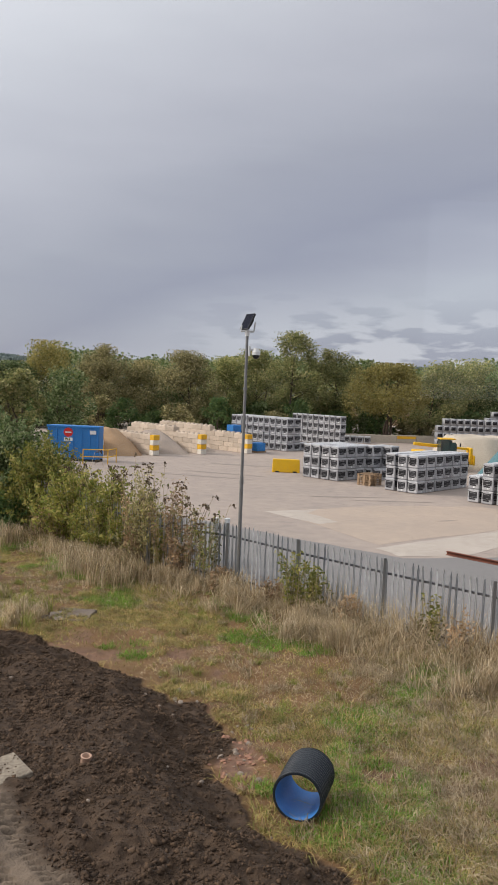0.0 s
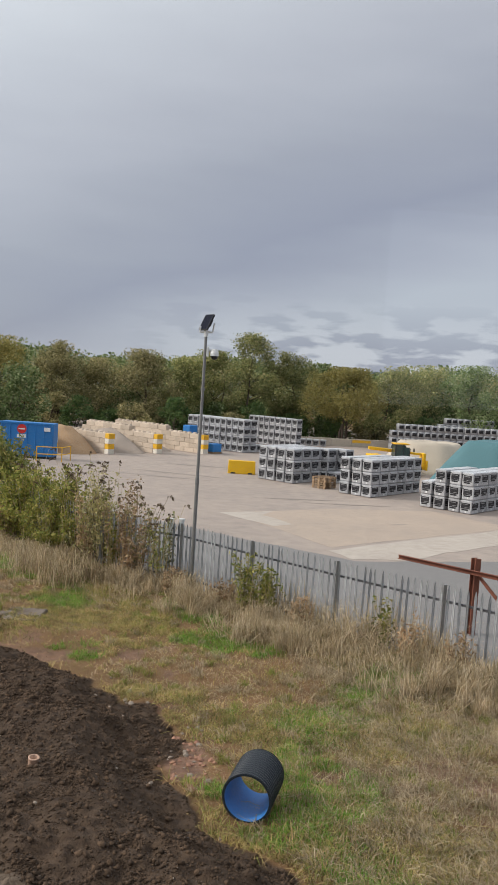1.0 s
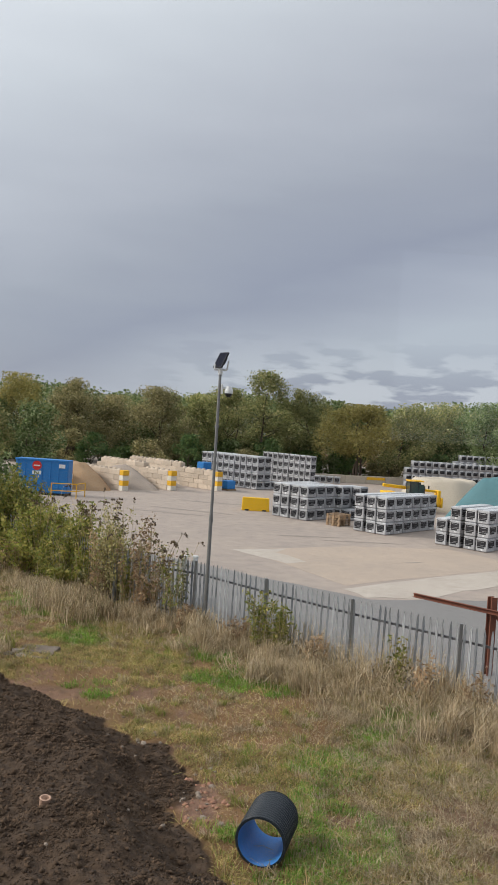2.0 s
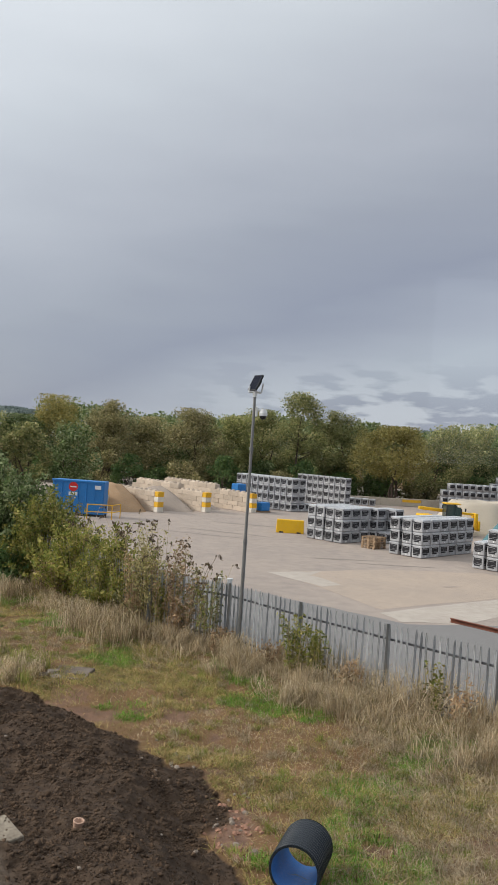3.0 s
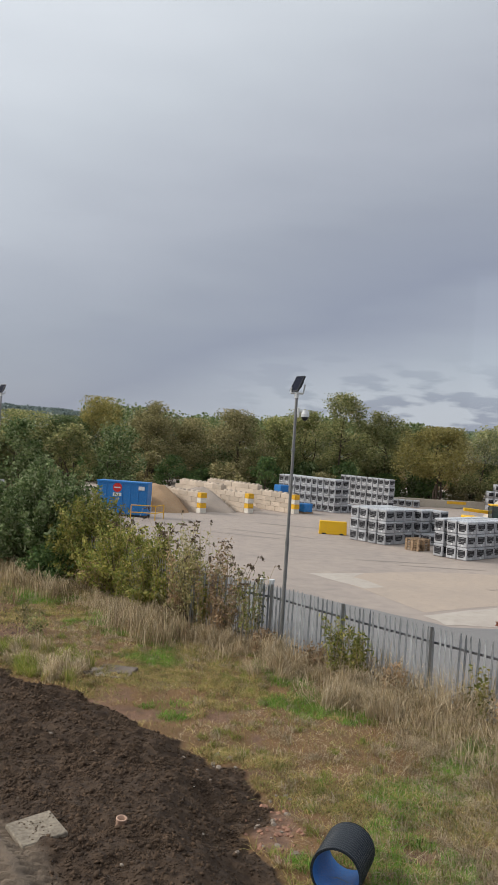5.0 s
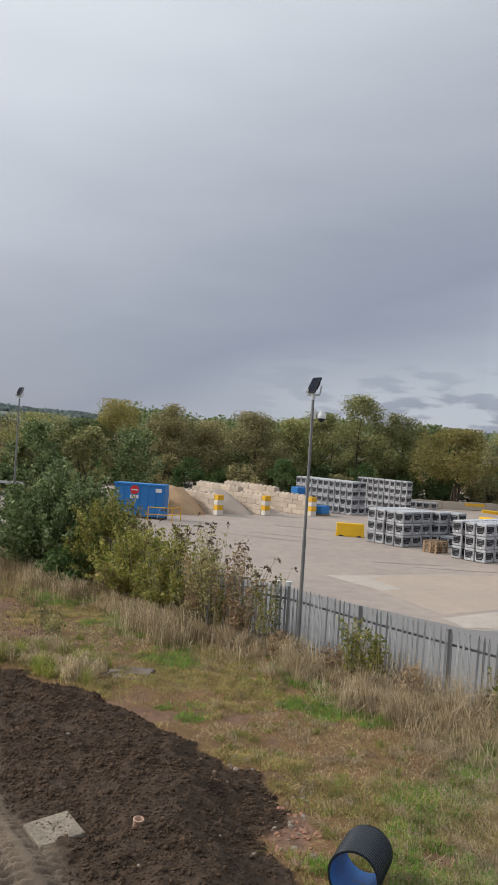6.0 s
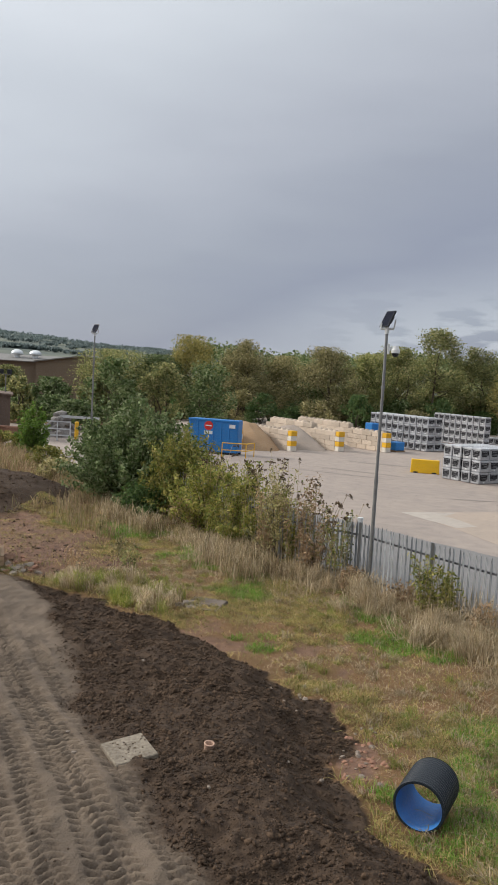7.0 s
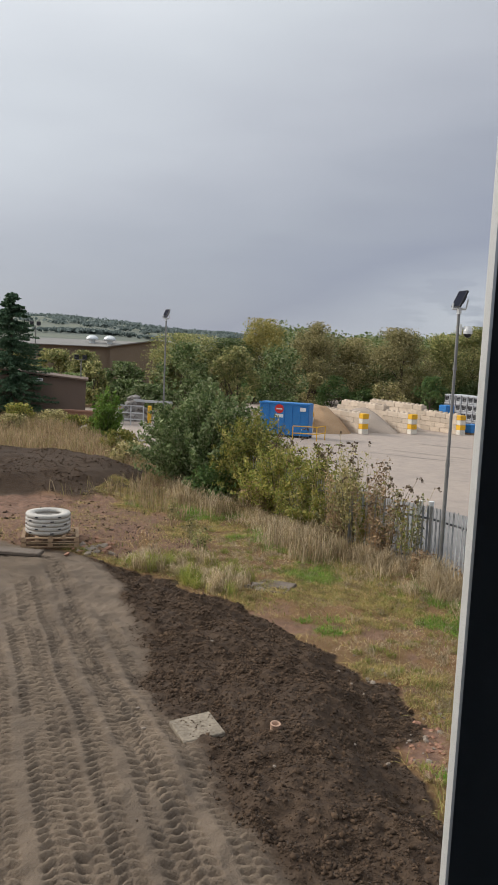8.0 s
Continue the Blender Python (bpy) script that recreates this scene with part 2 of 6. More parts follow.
L_TURF = leafy("tired_turf_blades", [(0.134, 0.185, 0.036), (0.325, 0.263, 0.095), (0.470, 0.325, 0.146), (0.224, 0.269, 0.056), (0.582, 0.437, 0.213), (0.202, 0.118, 0.062)])
L_GRASS = leafy("yellow_green_blades", [(0.143, 0.209, 0.033), (0.253, 0.297, 0.055), (0.396, 0.363, 0.110), (0.220, 0.275, 0.050), (0.528, 0.418, 0.198)])
L_LITTER = leafy("dead_brown_litter", [(0.129, 0.075, 0.044), (0.258, 0.161, 0.093), (0.426, 0.283, 0.161), (0.180, 0.103, 0.064), (0.579, 0.426, 0.258)])
L_FRESH = leafy("fresh_green_blades", [(0.099, 0.220, 0.028), (0.176, 0.341, 0.044), (0.264, 0.385, 0.077)])


# ---- mesh helpers ----
def np_mesh(name, verts, faces):
    """A mesh from arrays; all faces have the same number of corners."""
    me = bpy.data.meshes.new(name)
    verts, faces = np.asarray(verts, np.float32), np.asarray(faces, np.int32)
    k = faces.shape[1]
    me.vertices.add(len(verts))
    me.vertices.foreach_set("co", verts.ravel())
    me.loops.add(faces.size)
    me.loops.foreach_set("vertex_index", faces.ravel())
    me.polygons.add(len(faces))
    me.polygons.foreach_set("loop_start", np.arange(0, faces.size, k, dtype=np.int32))
    me.update(calc_edges=True)
    return me


def part(name, bm, material, parent=None, label="", m=None, smooth=False):
    """Links a bmesh or a mesh as one object under a thing."""
    if isinstance(bm, bmesh.types.BMesh):
        me = bpy.data.meshes.new(name)
        bm.to_mesh(me)
        bm.free()
    else:
        me = bm
    if material and not me.materials:
        me.materials.append(material)
    if smooth:
        me.polygons.foreach_set("use_smooth", [True] * len(me.polygons))
    ob = new(name, me)
    if parent:
        ob.parent = parent
    if m is not None:
        ob.matrix_basis = m
    return tagged(ob, label)


def thing(name, m, label, category, group="", kind=""):
    ob = new(name)
    ob.matrix_basis = m
    return tagged(ob, label, category, group, kind)


def box(bm, x0, x1, y0, y1, z0, z1, bevel=0.0):
    g = bmesh.ops.create_cube(bm, size=1.0)["verts"]
    for v in g:
        v.co = Vector(((x0 + x1) / 2 + v.co.x * (x1 - x0), (y0 + y1) / 2 + v.co.y * (y1 - y0), (z0 + z1) / 2 + v.co.z * (z1 - z0)))
    if bevel:
        edges = list({e for v in g for e in v.link_edges})
        bmesh.ops.bevel(bm, geom=edges, offset=bevel, segments=1, affect="EDGES")
    return bm


def boxes(*dims, bevel=0.0):
    bm = bmesh.new()
    for d in dims:
        box(bm, *d, bevel=bevel)
    return bm


def rod(bm, a, b, r, r2=None, seg=8):
    a, b = Vector(a), Vector(b)
    d = b - a
    m = Matrix.Translation((a + b) / 2) @ d.to_track_quat("Z", "Y").to_matrix().to_4x4()
    bmesh.ops.create_cone(bm, cap_ends=True, segments=seg, radius1=r, radius2=r if r2 is None else r2, depth=d.length, matrix=m)
    return bm


def rods(*items, seg=8):
    bm = bmesh.new()
    for it in items:
        rod(bm, *it, seg=seg)
    return bm


RNG = np.random.default_rng(7)
GRID = np.random.default_rng(3).random((256, 256))


def vnoise(x, y, s, k=0):
    """Smooth value noise, 0 to 1, of cell size s."""
    c, d = math.cos(0.6 + k), math.sin(0.6 + k)
    x, y = np.asarray(x) / s, np.asarray(y) / s
    x, y = c * x - d * y + 13.7 * k + 9000, d * x + c * y + 7.3 * k + 9000
    i, j = np.floor(x).astype(int), np.floor(y).astype(int)
    fx, fy = x - i, y - j
    fx, fy = fx * fx * (3 - 2 * fx), fy * fy * (3 - 2 * fy)
    g = lambda a, b: GRID[a % 256, b % 256]
    return (g(i, j) * (1 - fx) + g(i + 1, j) * fx) * (1 - fy) + (g(i, j + 1) * (1 - fx) + g(i + 1, j + 1) * fx) * fy


def smooth01(a):
    a = np.clip(a, 0, 1)
    return a * a * (3 - 2 * a)


# ---- ground ----
# the edge of the heaped soil, from far left to near right
EDGE = np.array([(-60, 23), (-24, 21.5), (-14, 20.2), (-11.4, 19.8), (-9.2, 19.5), (-6.84, 18.8), (-4.74, 17.55), (-3.2, 16.35), (-1.8, 15.15), (-0.84, 14.2), (-0.08, 12.8), (-0.22, 11.7), (-0.15, 10.9), (0.6, 9.75), (1.2, 9.1), (1.7, 8.5), (4.0, 6.0), (9.0, 1.0), (20, -9)])
# the line of the steel fence, from far left to near right
FENCE = [(-12.0, 34.9), (-10.1, 32.9), (-8.2, 30.9), (-6.3, 28.7), (-4.6, 26.5), (-2.95, 24.2), (-0.46, 22.9), (1.49, 20.9), (3.48, 19.0), (5.58, 17.1), (7.6, 15.2), (9.6, 13.3), (11.6, 11.4), (13.6, 9.5)]
FENCE_NP = np.array([(-60, 85), (-21.5, 45.0)] + FENCE + [(40, -16)])


def side(px, py, line):
    """Distance to a line of points; positive on its far side."""
    best = np.full(np.shape(px), 1e9)
    sign = np.ones(np.shape(px))
    for (ax, ay), (bx, by) in zip(line[:-1], line[1:]):
        dx, dy = bx - ax, by - ay
        s = np.clip(((px - ax) * dx + (py - ay) * dy) / (dx * dx + dy * dy), 0, 1)
        d = np.hypot(px - ax - s * dx, py - ay - s * dy)
        c = dx * (py - ay) - dy * (px - ax)
        near = d < best
        best, sign = np.where(near, d, best), np.where(near, np.sign(c), sign)
    return best * sign


TRACK_Y = np.array([0.0, 6.0, 8.0, 9.2, 10.66, 13.44, 16.3, 22.0])
TRACK_X = np.array([3.9, -0.4, -1.80, -2.62, -3.62, -5.6, -7.6, -11.7])
WHEELS = (-0.26, -0.80, -1.12, -1.66, -2.10, -2.48, -3.05, -3.42, -3.98, -4.40, -4.95, -5.5)


TREAD = None


def edge_dist(x, y):
    s = side(x, y, EDGE)
    s = np.where(y < np.minimum(8.5 - 1.107 * (x - 1.2), 15.0), -np.abs(s), s)
    return s + 0.5 * (vnoise(x, y, 0.9, 1) - 0.5) + 0.25 * (vnoise(x, y, 0.28, 2) - 0.5)


def ground_height(x, y, fine=True):
    """Height of the ground, how much of it is dark soil, and how much is driven track."""
    e = edge_dist(x, y)
    f = side(x, y, FENCE_NP)
    heap = smooth01(-e / 1.7)
    soil = smooth01(-e / 0.12 + 0.3)
    z = 0.12 + 0.16 * (vnoise(x, y, 3.0, 3) - 0.5) + 0.10 * (vnoise(x, y, 0.8, 4) - 0.5)
    z = z + 0.28 * smooth01((14.0 - y) / 5.0)
    z = z + heap * (0.45 + 0.18 * smooth01((12.5 - y) / 4.0))
    # a second heap of dark soil farther along, and bare earth between
    far = np.hypot((x + 20.5) / 7.5, (y - 31.5) / 5.2)
    soil2 = smooth01((1.08 - far + 0.2 * (vnoise(x, y, 1.2, 5) - 0.5)) / 0.1)
    z = z + 0.75 * smooth01((1.15 - far) / 0.5) + (0.16 * (vnoise(x, y, 0.9, 71) - 0.5) + 0.10 * (vnoise(x, y, 0.35, 72) - 0.5)) * smooth01((1.6 - far) / 0.3)
    z = z + 0.3 * smooth01(1.25 - np.hypot((x + 12.0) / 5.0, (y - 22.3) / 3.4))
    w = x - np.interp(y, TRACK_Y, TRACK_X) + 0.15 * (vnoise(x, y, 2.5, 6) - 0.5)
    drive = smooth01((-w + 0.05 + 0.7 * smooth01((y - 11) / 4) + 0.5 * (vnoise(x, y, 0.7, 16) - 0.5)) / 0.5) * soil
    global TREAD
    TREAD = np.zeros(np.shape(x))
    if fine:
        rough = soil * (1 - 0.85 * drive)
        z = z + rough * (0.11 * (vnoise(x, y, 0.55, 7) - 0.5) + 0.09 * (vnoise(x, y, 0.24, 8) - 0.5) + 0.06 * (vnoise(x, y, 0.11, 9) - 0.5))
        along = 0.788 * y - 0.615 * x
        for i, c in enumerate(WHEELS):
            wob = c + 0.12 * (vnoise(x * 0, y, 1.9, 20 + i) - 0.5)
            u = (w - wob) * 0.788 / 0.135
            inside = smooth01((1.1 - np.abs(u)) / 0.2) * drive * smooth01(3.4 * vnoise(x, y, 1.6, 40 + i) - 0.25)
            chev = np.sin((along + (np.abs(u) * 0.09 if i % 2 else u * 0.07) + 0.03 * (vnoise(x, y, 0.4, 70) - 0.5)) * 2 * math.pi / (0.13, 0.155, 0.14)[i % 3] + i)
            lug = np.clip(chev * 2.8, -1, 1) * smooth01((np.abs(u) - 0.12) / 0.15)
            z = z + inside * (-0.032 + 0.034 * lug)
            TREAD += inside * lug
        z = z + drive * (0.06 * (vnoise(x, y, 0.3, 11) - 0.5) + 0.04 * (vnoise(x, y, 0.11, 15) - 0.5))
    yard = smooth01((f - 0.15) / 0.7)
    z = z * (1 - yard) - 0.14 * yard
    bare = smooth01((np.hypot((x + 14.0) / 6.6, (y - 23.3) / 4.8) * -1 + 1.1 + 0.5 * (vnoise(x, y, 1.5, 12) - 0.5)) / 0.3)
    red = smooth01((0.55 - np.hypot((x - 0.05) / 0.9, (y - 12.0) / 1.7) + 0.3 * (vnoise(x, y, 0.4, 17) - 0.5)) / 0.2) * (1 - soil)
    # small worn patches of reddish earth in the turf
    worn = smooth01((vnoise(x, y, 1.1, 18) + 0.4 * vnoise(x, y, 0.3, 19) - 0.98) / 0.12) * (1 - soil) * smooth01((-f - 1.4) / 0.5) * smooth01((20 - y) / 3)
    red = np.maximum(red, 0.85 * worn)
    return z, np.maximum(soil, soil2 * (1 - yard)), drive, np.maximum(bare * (1 - soil), red)


def spread(parts):
    """Grid lines: (from, to, step) one after another."""
    out = []
    for a, b, s in parts:
        out += list(np.linspace(a, b, max(2, int(round((b - a) / s)) + 1))[:-1])
    return np.array(out + [parts[-1][1]])


gx = spread([(-3000, -300, 300), (-300, -60, 30), (-60, -26, 2), (-26, -9.5, 0.13), (-9.5, 2.2, 0.03), (2.2, 10, 0.12), (10, 30, 1), (30, 300, 30), (300, 3000, 300)])
gy = spread([(-400, -40, 60), (-40, 4.5, 2.5), (4.5, 13, 0.03), (13, 19.6, 0.05), (19.6, 37, 0.13), (37, 48, 0.5), (48, 120, 6), (120, 600, 60), (600, 4600, 400)])
GX, GY = np.meshgrid(gx, gy)
GZ, SOIL, DRIVE, BARE = ground_height(GX, GY)
ii = np.arange(len(gx) * len(gy)).reshape(len(gy), len(gx))
quads = np.stack([ii[:-1, :-1], ii[:-1, 1:], ii[1:, 1:], ii[1:, :-1]], -1).reshape(-1, 4)
me = np_mesh("ground", np.stack([GX, GY, GZ], -1).reshape(-1, 3), quads)
# lug_shading follows the tread relief: high on lug tops, low in the grooves
for key, values in (("soil", SOIL), ("drive", DRIVE), ("bare", BARE), ("lug_shading", np.clip(0.5 + 0.5 * TREAD, 0, 1) * DRIVE)):
    at = me.attributes.new(key, "FLOAT", "POINT")
    at.data.foreach_set("value", values.astype(np.float32).ravel())


def ground_material():
    m = mat("earth_and_soil", (0.22, 0.122, 0.058), (0.115, 0.072, 0.032), 0.9, 38, 0.95, 0.7, dist=0.03)
    n, l = m.node_tree.nodes, m.node_tree.links
    b = n["Principled BSDF"]
    base = b.inputs["Base Color"].links[0].from_socket
    noises = [q for q in n if q.bl_idname == "ShaderNodeTexNoise"]

    def layer(below, key, c1, c2, scale):
        a = n.new("ShaderNodeAttribute")
        a.attribute_name = key
        t = n.new("ShaderNodeTexNoise")
        t.inputs["Scale"].default_value, t.inputs["Detail"].default_value = scale, 7.0
        co = n.new("ShaderNodeTexCoord")
        l.new(co.outputs["Object"], t.inputs["Vector"])
        r = n.new("ShaderNodeMapRange")
        r.inputs["From Min"].default_value, r.inputs["From Max"].default_value = 0.35, 0.65
        l.new(t.outputs[0], r.inputs[0])
        mx = n.new("ShaderNodeMixRGB")
        mx.inputs[1].default_value, mx.inputs[2].default_value = (*c1, 1), (*c2, 1)
        l.new(r.outputs[0], mx.inputs[0])
        top = n.new("ShaderNodeMixRGB")
        l.new(a.outputs["Fac"], top.inputs[0])
        l.new(below, top.inputs[1])
        l.new(mx.outputs[0], top.inputs[2])
        return top.outputs[0]

    c = layer(base, "bare", (0.225, 0.130, 0.088), (0.115, 0.068, 0.047), 5.0)
    c = layer(c, "soil", (0.074, 0.048, 0.030), (0.034, 0.021, 0.013), 9.0)
    c = layer(c, "drive", (0.158, 0.119, 0.087), (0.072, 0.055, 0.042), 1.3)
    # relief shading put into the colour: lug tops paler than grooves
    c = layer(c, "lug_shading", (0.190, 0.146, 0.106), (0.118, 0.090, 0.066), 1.4)
    l.new(c, b.inputs["Base Color"])
    return m


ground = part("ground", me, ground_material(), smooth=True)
tagged(ground, "dark heaped soil and rough grassy earth with tyre tracks", "ground", kind="structure")


def zat(x, y):
    return float(ground_height(np.array([x]), np.array([y]), False)[0][0])


# ---- yard: concrete slab, with paler and darker bays ----
M_YARD = mat("worn_yard_concrete", (0.39, 0.325, 0.275), (0.275, 0.235, 0.21), 0.16, 1.6, 0.85, 0.25, dist=0.01)
M_YARDPALE = mat("pale_concrete_bay", (0.47, 0.42, 0.365), (0.37, 0.32, 0.275), 0.5, 3, 0.85, 0.2)
M_YARDWARM = mat("warm_concrete_bay", (0.43, 0.345, 0.275), (0.35, 0.29, 0.24), 0.35, 3, 0.85, 0.2)
M_YARDGREY = mat("grey_asphalt_strip", (0.225, 0.215, 0.21), (0.185, 0.18, 0.175), 0.3, 6, 0.9, 0.2)
M_OIL = mat("dark_tyre_stain", (0.23, 0.20, 0.18), (0.30, 0.255, 0.22), 1.2, 6, 0.8, 0.1)


def sheet(name, pts, z0, z1, material, label, jag=0.0):
    """A slab over a polygon; its edges may be ragged."""
    out = []
    rr = random.Random(len(pts) * 7 + int(pts[0][0] * 10))
    for (ax, ay), (bx, by) in zip(pts, pts[1:] + pts[:1]):
        k = max(1, int(math.hypot(bx - ax, by - ay) / 0.7)) if jag else 1
        for i in range(k):
            out.append((ax + (bx - ax) * i / k + rr.uniform(-jag, jag), ay + (by - ay) * i / k + rr.uniform(-jag, jag)))
    bm = bmesh.new()
    face = bm.faces.new([bm.verts.new((x, y, z0)) for x, y in out])
    up = bmesh.ops.extrude_face_region(bm, geom=[face])
    for v in up["geom"]:
        if isinstance(v, bmesh.types.BMVert):
            v.co.z = z1
    bmesh.ops.recalc_face_normals(bm, faces=bm.faces)
    return tagged(part(name, bm, material), label, "yard", kind="structure")


U, V = Vector((0.714, -0.70, 0)), Vector((0.70, 0.714, 0))


def along_fence(off):
    return [(x + 0.70 * off, y + 0.714 * off) for x, y in [(-42, 64), (-21.5, 45.0)] + FENCE + [(34, -10)]]


sheet("yard_slab", along_fence(0.8) + [(130, 60), (130, 125), (-20, 125), (-26, 72), (-38, 68)], -0.2, 0.0, M_YARD, "worn pale concrete yard slab with tyre marks")
sheet("pavement_strip", along_fence(0.9)[6:] + [(60, 8), (30, 22), (12.5, 29.5), (8.1, 28.6), (5.8, 28.2), (1.5, 31.5), (-5, 37), (-9.5, 41)], 0.0, 0.004, M_YARDGREY, "grey asphalt strip along the fence inside the yard", 0.12)
sheet("pavement_patch", [(5.1, 29.7), (5.7, 28.4), (8.0, 28.8), (10.0, 30.6), (16.5, 35.4), (15.6, 37.3), (10.6, 33.9), (7.8, 31.9)], 0.004, 0.008, M_YARDPALE, "pale newer concrete bay with a ragged edge", 0.08)
sheet("pavement_patch", [(1.2, 37.3), (2.3, 35.9), (5.3, 30.4), (7.6, 32.1), (15.4, 37.5), (12.5, 41.5), (7.0, 40.5), (3.5, 38.6)], 0.0, 0.004, M_YARDWARM, "warm buff concrete bay in the yard", 0.08)
sheet("pavement_patch", [(1.0, 37.4), (3.4, 34.4), (4.3, 35.1), (3.1, 37.2), (3.6, 38.5)], 0.004, 0.008, M_YARDPALE, "pale concrete patch", 0.1)
for ax, ay, ln, wd, yaw in ((5.5, 43.2, 4.2, 0.35, 8), (8.0, 42.2, 5.0, 0.3, 4), (-1.5, 52, 7, 0.5, -20), (-2.5, 50, 7, 0.4, -16), (9.5, 36.6, 1.2, 0.25, 20), (0, 57.5, 6, 0.6, -10)):
    c, s = math.cos(radians(yaw)), math.sin(radians(yaw))
    sheet("tyre_mark", [(ax + c * a - s * b, ay + s * a + c * b) for a, b in ((-ln / 2, 0), (-ln / 4, -wd / 2), (ln / 4, -wd / 3), (ln / 2, 0), (ln / 5, wd / 2), (-ln / 4, wd / 3))], 0.008, 0.011, M_OIL, "dark tyre mark on the yard concrete", 0.06)


# ---- palisade fence ----
def pale_mesh(h=2.0, w=0.066):
    """A W-section pale with a pointed head."""
    prof = [(-w / 2, 0.006), (-w / 3.2, -0.007), (0, 0.003), (w / 3.2, -0.007), (w / 2, 0.006)]
    bm = bmesh.new()
    rows = []
    for z, k in ((0.0, 1.0), (h - 0.13, 1.0), (h, 0.16)):
        rows.append([bm.verts.new((x * k, y, z)) for x, y in prof])
    for r0, r1 in zip(rows, rows[1:]):
        for i in range(4):
            bm.faces.new((r0[i], r0[i + 1], r1[i + 1], r1[i]))
    bmesh.ops.solidify(bm, geom=bm.faces[:], thickness=0.004)
    me = bpy.data.meshes.new("pale")
    bm.to_mesh(me)
    bm.free()
    me.materials.append(M_GALV)
    return me


PALE = pale_mesh()
fence = thing("palisade_fence", pose(0, 0, 0), "grey galvanised steel palisade fence with pointed pales", "fence")
for i, (x, y) in enumerate(FENCE):
    bm = boxes((x - 0.014, x + 0.014, y - 0.045, y + 0.045, -0.2, 2.0), (x - 0.035, x + 0.035, y - 0.052, y - 0.046, -0.2, 2.0))
    post = part("post", bm, M_POLE, fence)
    if i == 6:
        for dx in (-0.34, -0.02):
            part("post_cap", rods(((x + dx, y + 0.25, 1.7), (x + dx, y + 0.25, 2.04), 0.075), ((x + dx, y + 0.25, 2.04), (x + dx, y + 0.25, 2.09), 0.09)), M_WHITE, post, "white plastic cap")
for (ax, ay), (bx, by) in zip(FENCE, FENCE[1:]):
    d = Vector((bx - ax, by - ay, 0))
    yaw = math.degrees(math.atan2(d.y, d.x))
    for z in (0.42, 1.62):
        bm = boxes((0, d.length, 0.03, 0.036, z - 0.025, z + 0.025), (0, d.length, 0.03, 0.075, z + 0.02, z + 0.026))
        part("rail", bm, M_RAILSTEEL, fence, m=pose(ax, ay, 0, 0, 0, yaw))
    k = int(round(d.length / 0.162))
    for j in range(k):
        p = Vector((ax, ay, 0)) + d * ((j + 0.5) / k)
        part("pale", PALE, None, fence, m=pose(p.x, p.y, RNG.uniform(-0.015, 0.015), RNG.uniform(-1, 1), RNG.uniform(-0.8, 0.8), yaw))


# ---- lamp posts ----
def lamp_post(x, y, z0, top, turn, cctv=False):
    root = thing("street_lamp", pose(x, y, z0), "tall thin grey steel lamp post with a solar panel head", "lamp post", "solar lamp posts")
    h = top - z0
    part("pole", rods(((0, 0, -0.2), (0, 0, h * 0.45), 0.056, 0.052), ((0, 0, h * 0.45), (0, 0, h), 0.044, 0.04), seg=12), M_POLE, root, smooth=False)
    part("bracket", rods(((0, 0, h - 0.08), (0, 0, h + 0.1), 0.065), ((-0.18, 0, h + 0.06), (0.18, 0, h + 0.06), 0.03), ((0.18, 0, h + 0.06), (0.22, 0, h + 0.32), 0.022), ((-0.18, 0, h + 0.06), (-0.16, 0.0, h + 0.22), 0.022)), M_WHITE, root, "pale bracket")
    tilt = pose(0, 0, h + 0.33, 0, 0, turn) @ pose(0, 0, 0, 64, 0, 0)
    head = part("solar_panel", boxes((-0.2, 0.2, -0.23, 0.23, -0.02, 0.02), bevel=0.008), M_PANEL, root, "black glass solar panel", m=tilt)
    part("panel_frame", boxes((-0.215, 0.215, -0.245, -0.23, -0.03, 0.025), (-0.215, 0.215, 0.23, 0.245, -0.03, 0.025), (-0.215, -0.2, -0.23, 0.23, -0.03, 0.025), (0.2, 0.215, -0.23, 0.23, -0.03, 0.025)), M_BLACK, head)
    part("lamp_housing", boxes((-0.16, 0.16, -0.12, 0.12, -0.09, -0.024), bevel=0.02), M_BLACK, head)
    part("pole_band", rods(((0, 0, h * 0.42), (0, 0, h * 0.42 + 0.12), 0.060), ((0, 0, h - 1.6), (0, 0, h - 1.52), 0.06), seg=12), M_POLE, root)
    if cctv:
        c = thing("cctv_camera", pose(x, y, top - 0.5), "white dome camera on a bracket on the lamp post", "camera")
        part("bracket", boxes((0.045, 0.11, -0.06, 0.06, -0.13, 0.16), (0.10, 0.27, -0.03, 0.03, 0.02, 0.08), bevel=0.01), M_WHITE, c)
        part("hood", rods(((0.27, 0, -0.02), (0.27, 0, 0.10), 0.125, 0.075), ((0.27, 0, -0.1), (0.27, 0, -0.02), 0.125), seg=14), M_WHITE, c)
        bm = bmesh.new()
        bmesh.ops.create_uvsphere(bm, u_segments=12, v_segments=8, radius=0.1, matrix=Matrix.Translation((0.27, 0, -0.11)))
        part("dome", bm, M_BLACK, c, "smoked black dome", smooth=True)
    return root


lamp_post(-0.1, 22.5, 0.12, 7.5, -58, True)
lamp_post(-15.9, 41.2, 0.0, 7.65, -36)


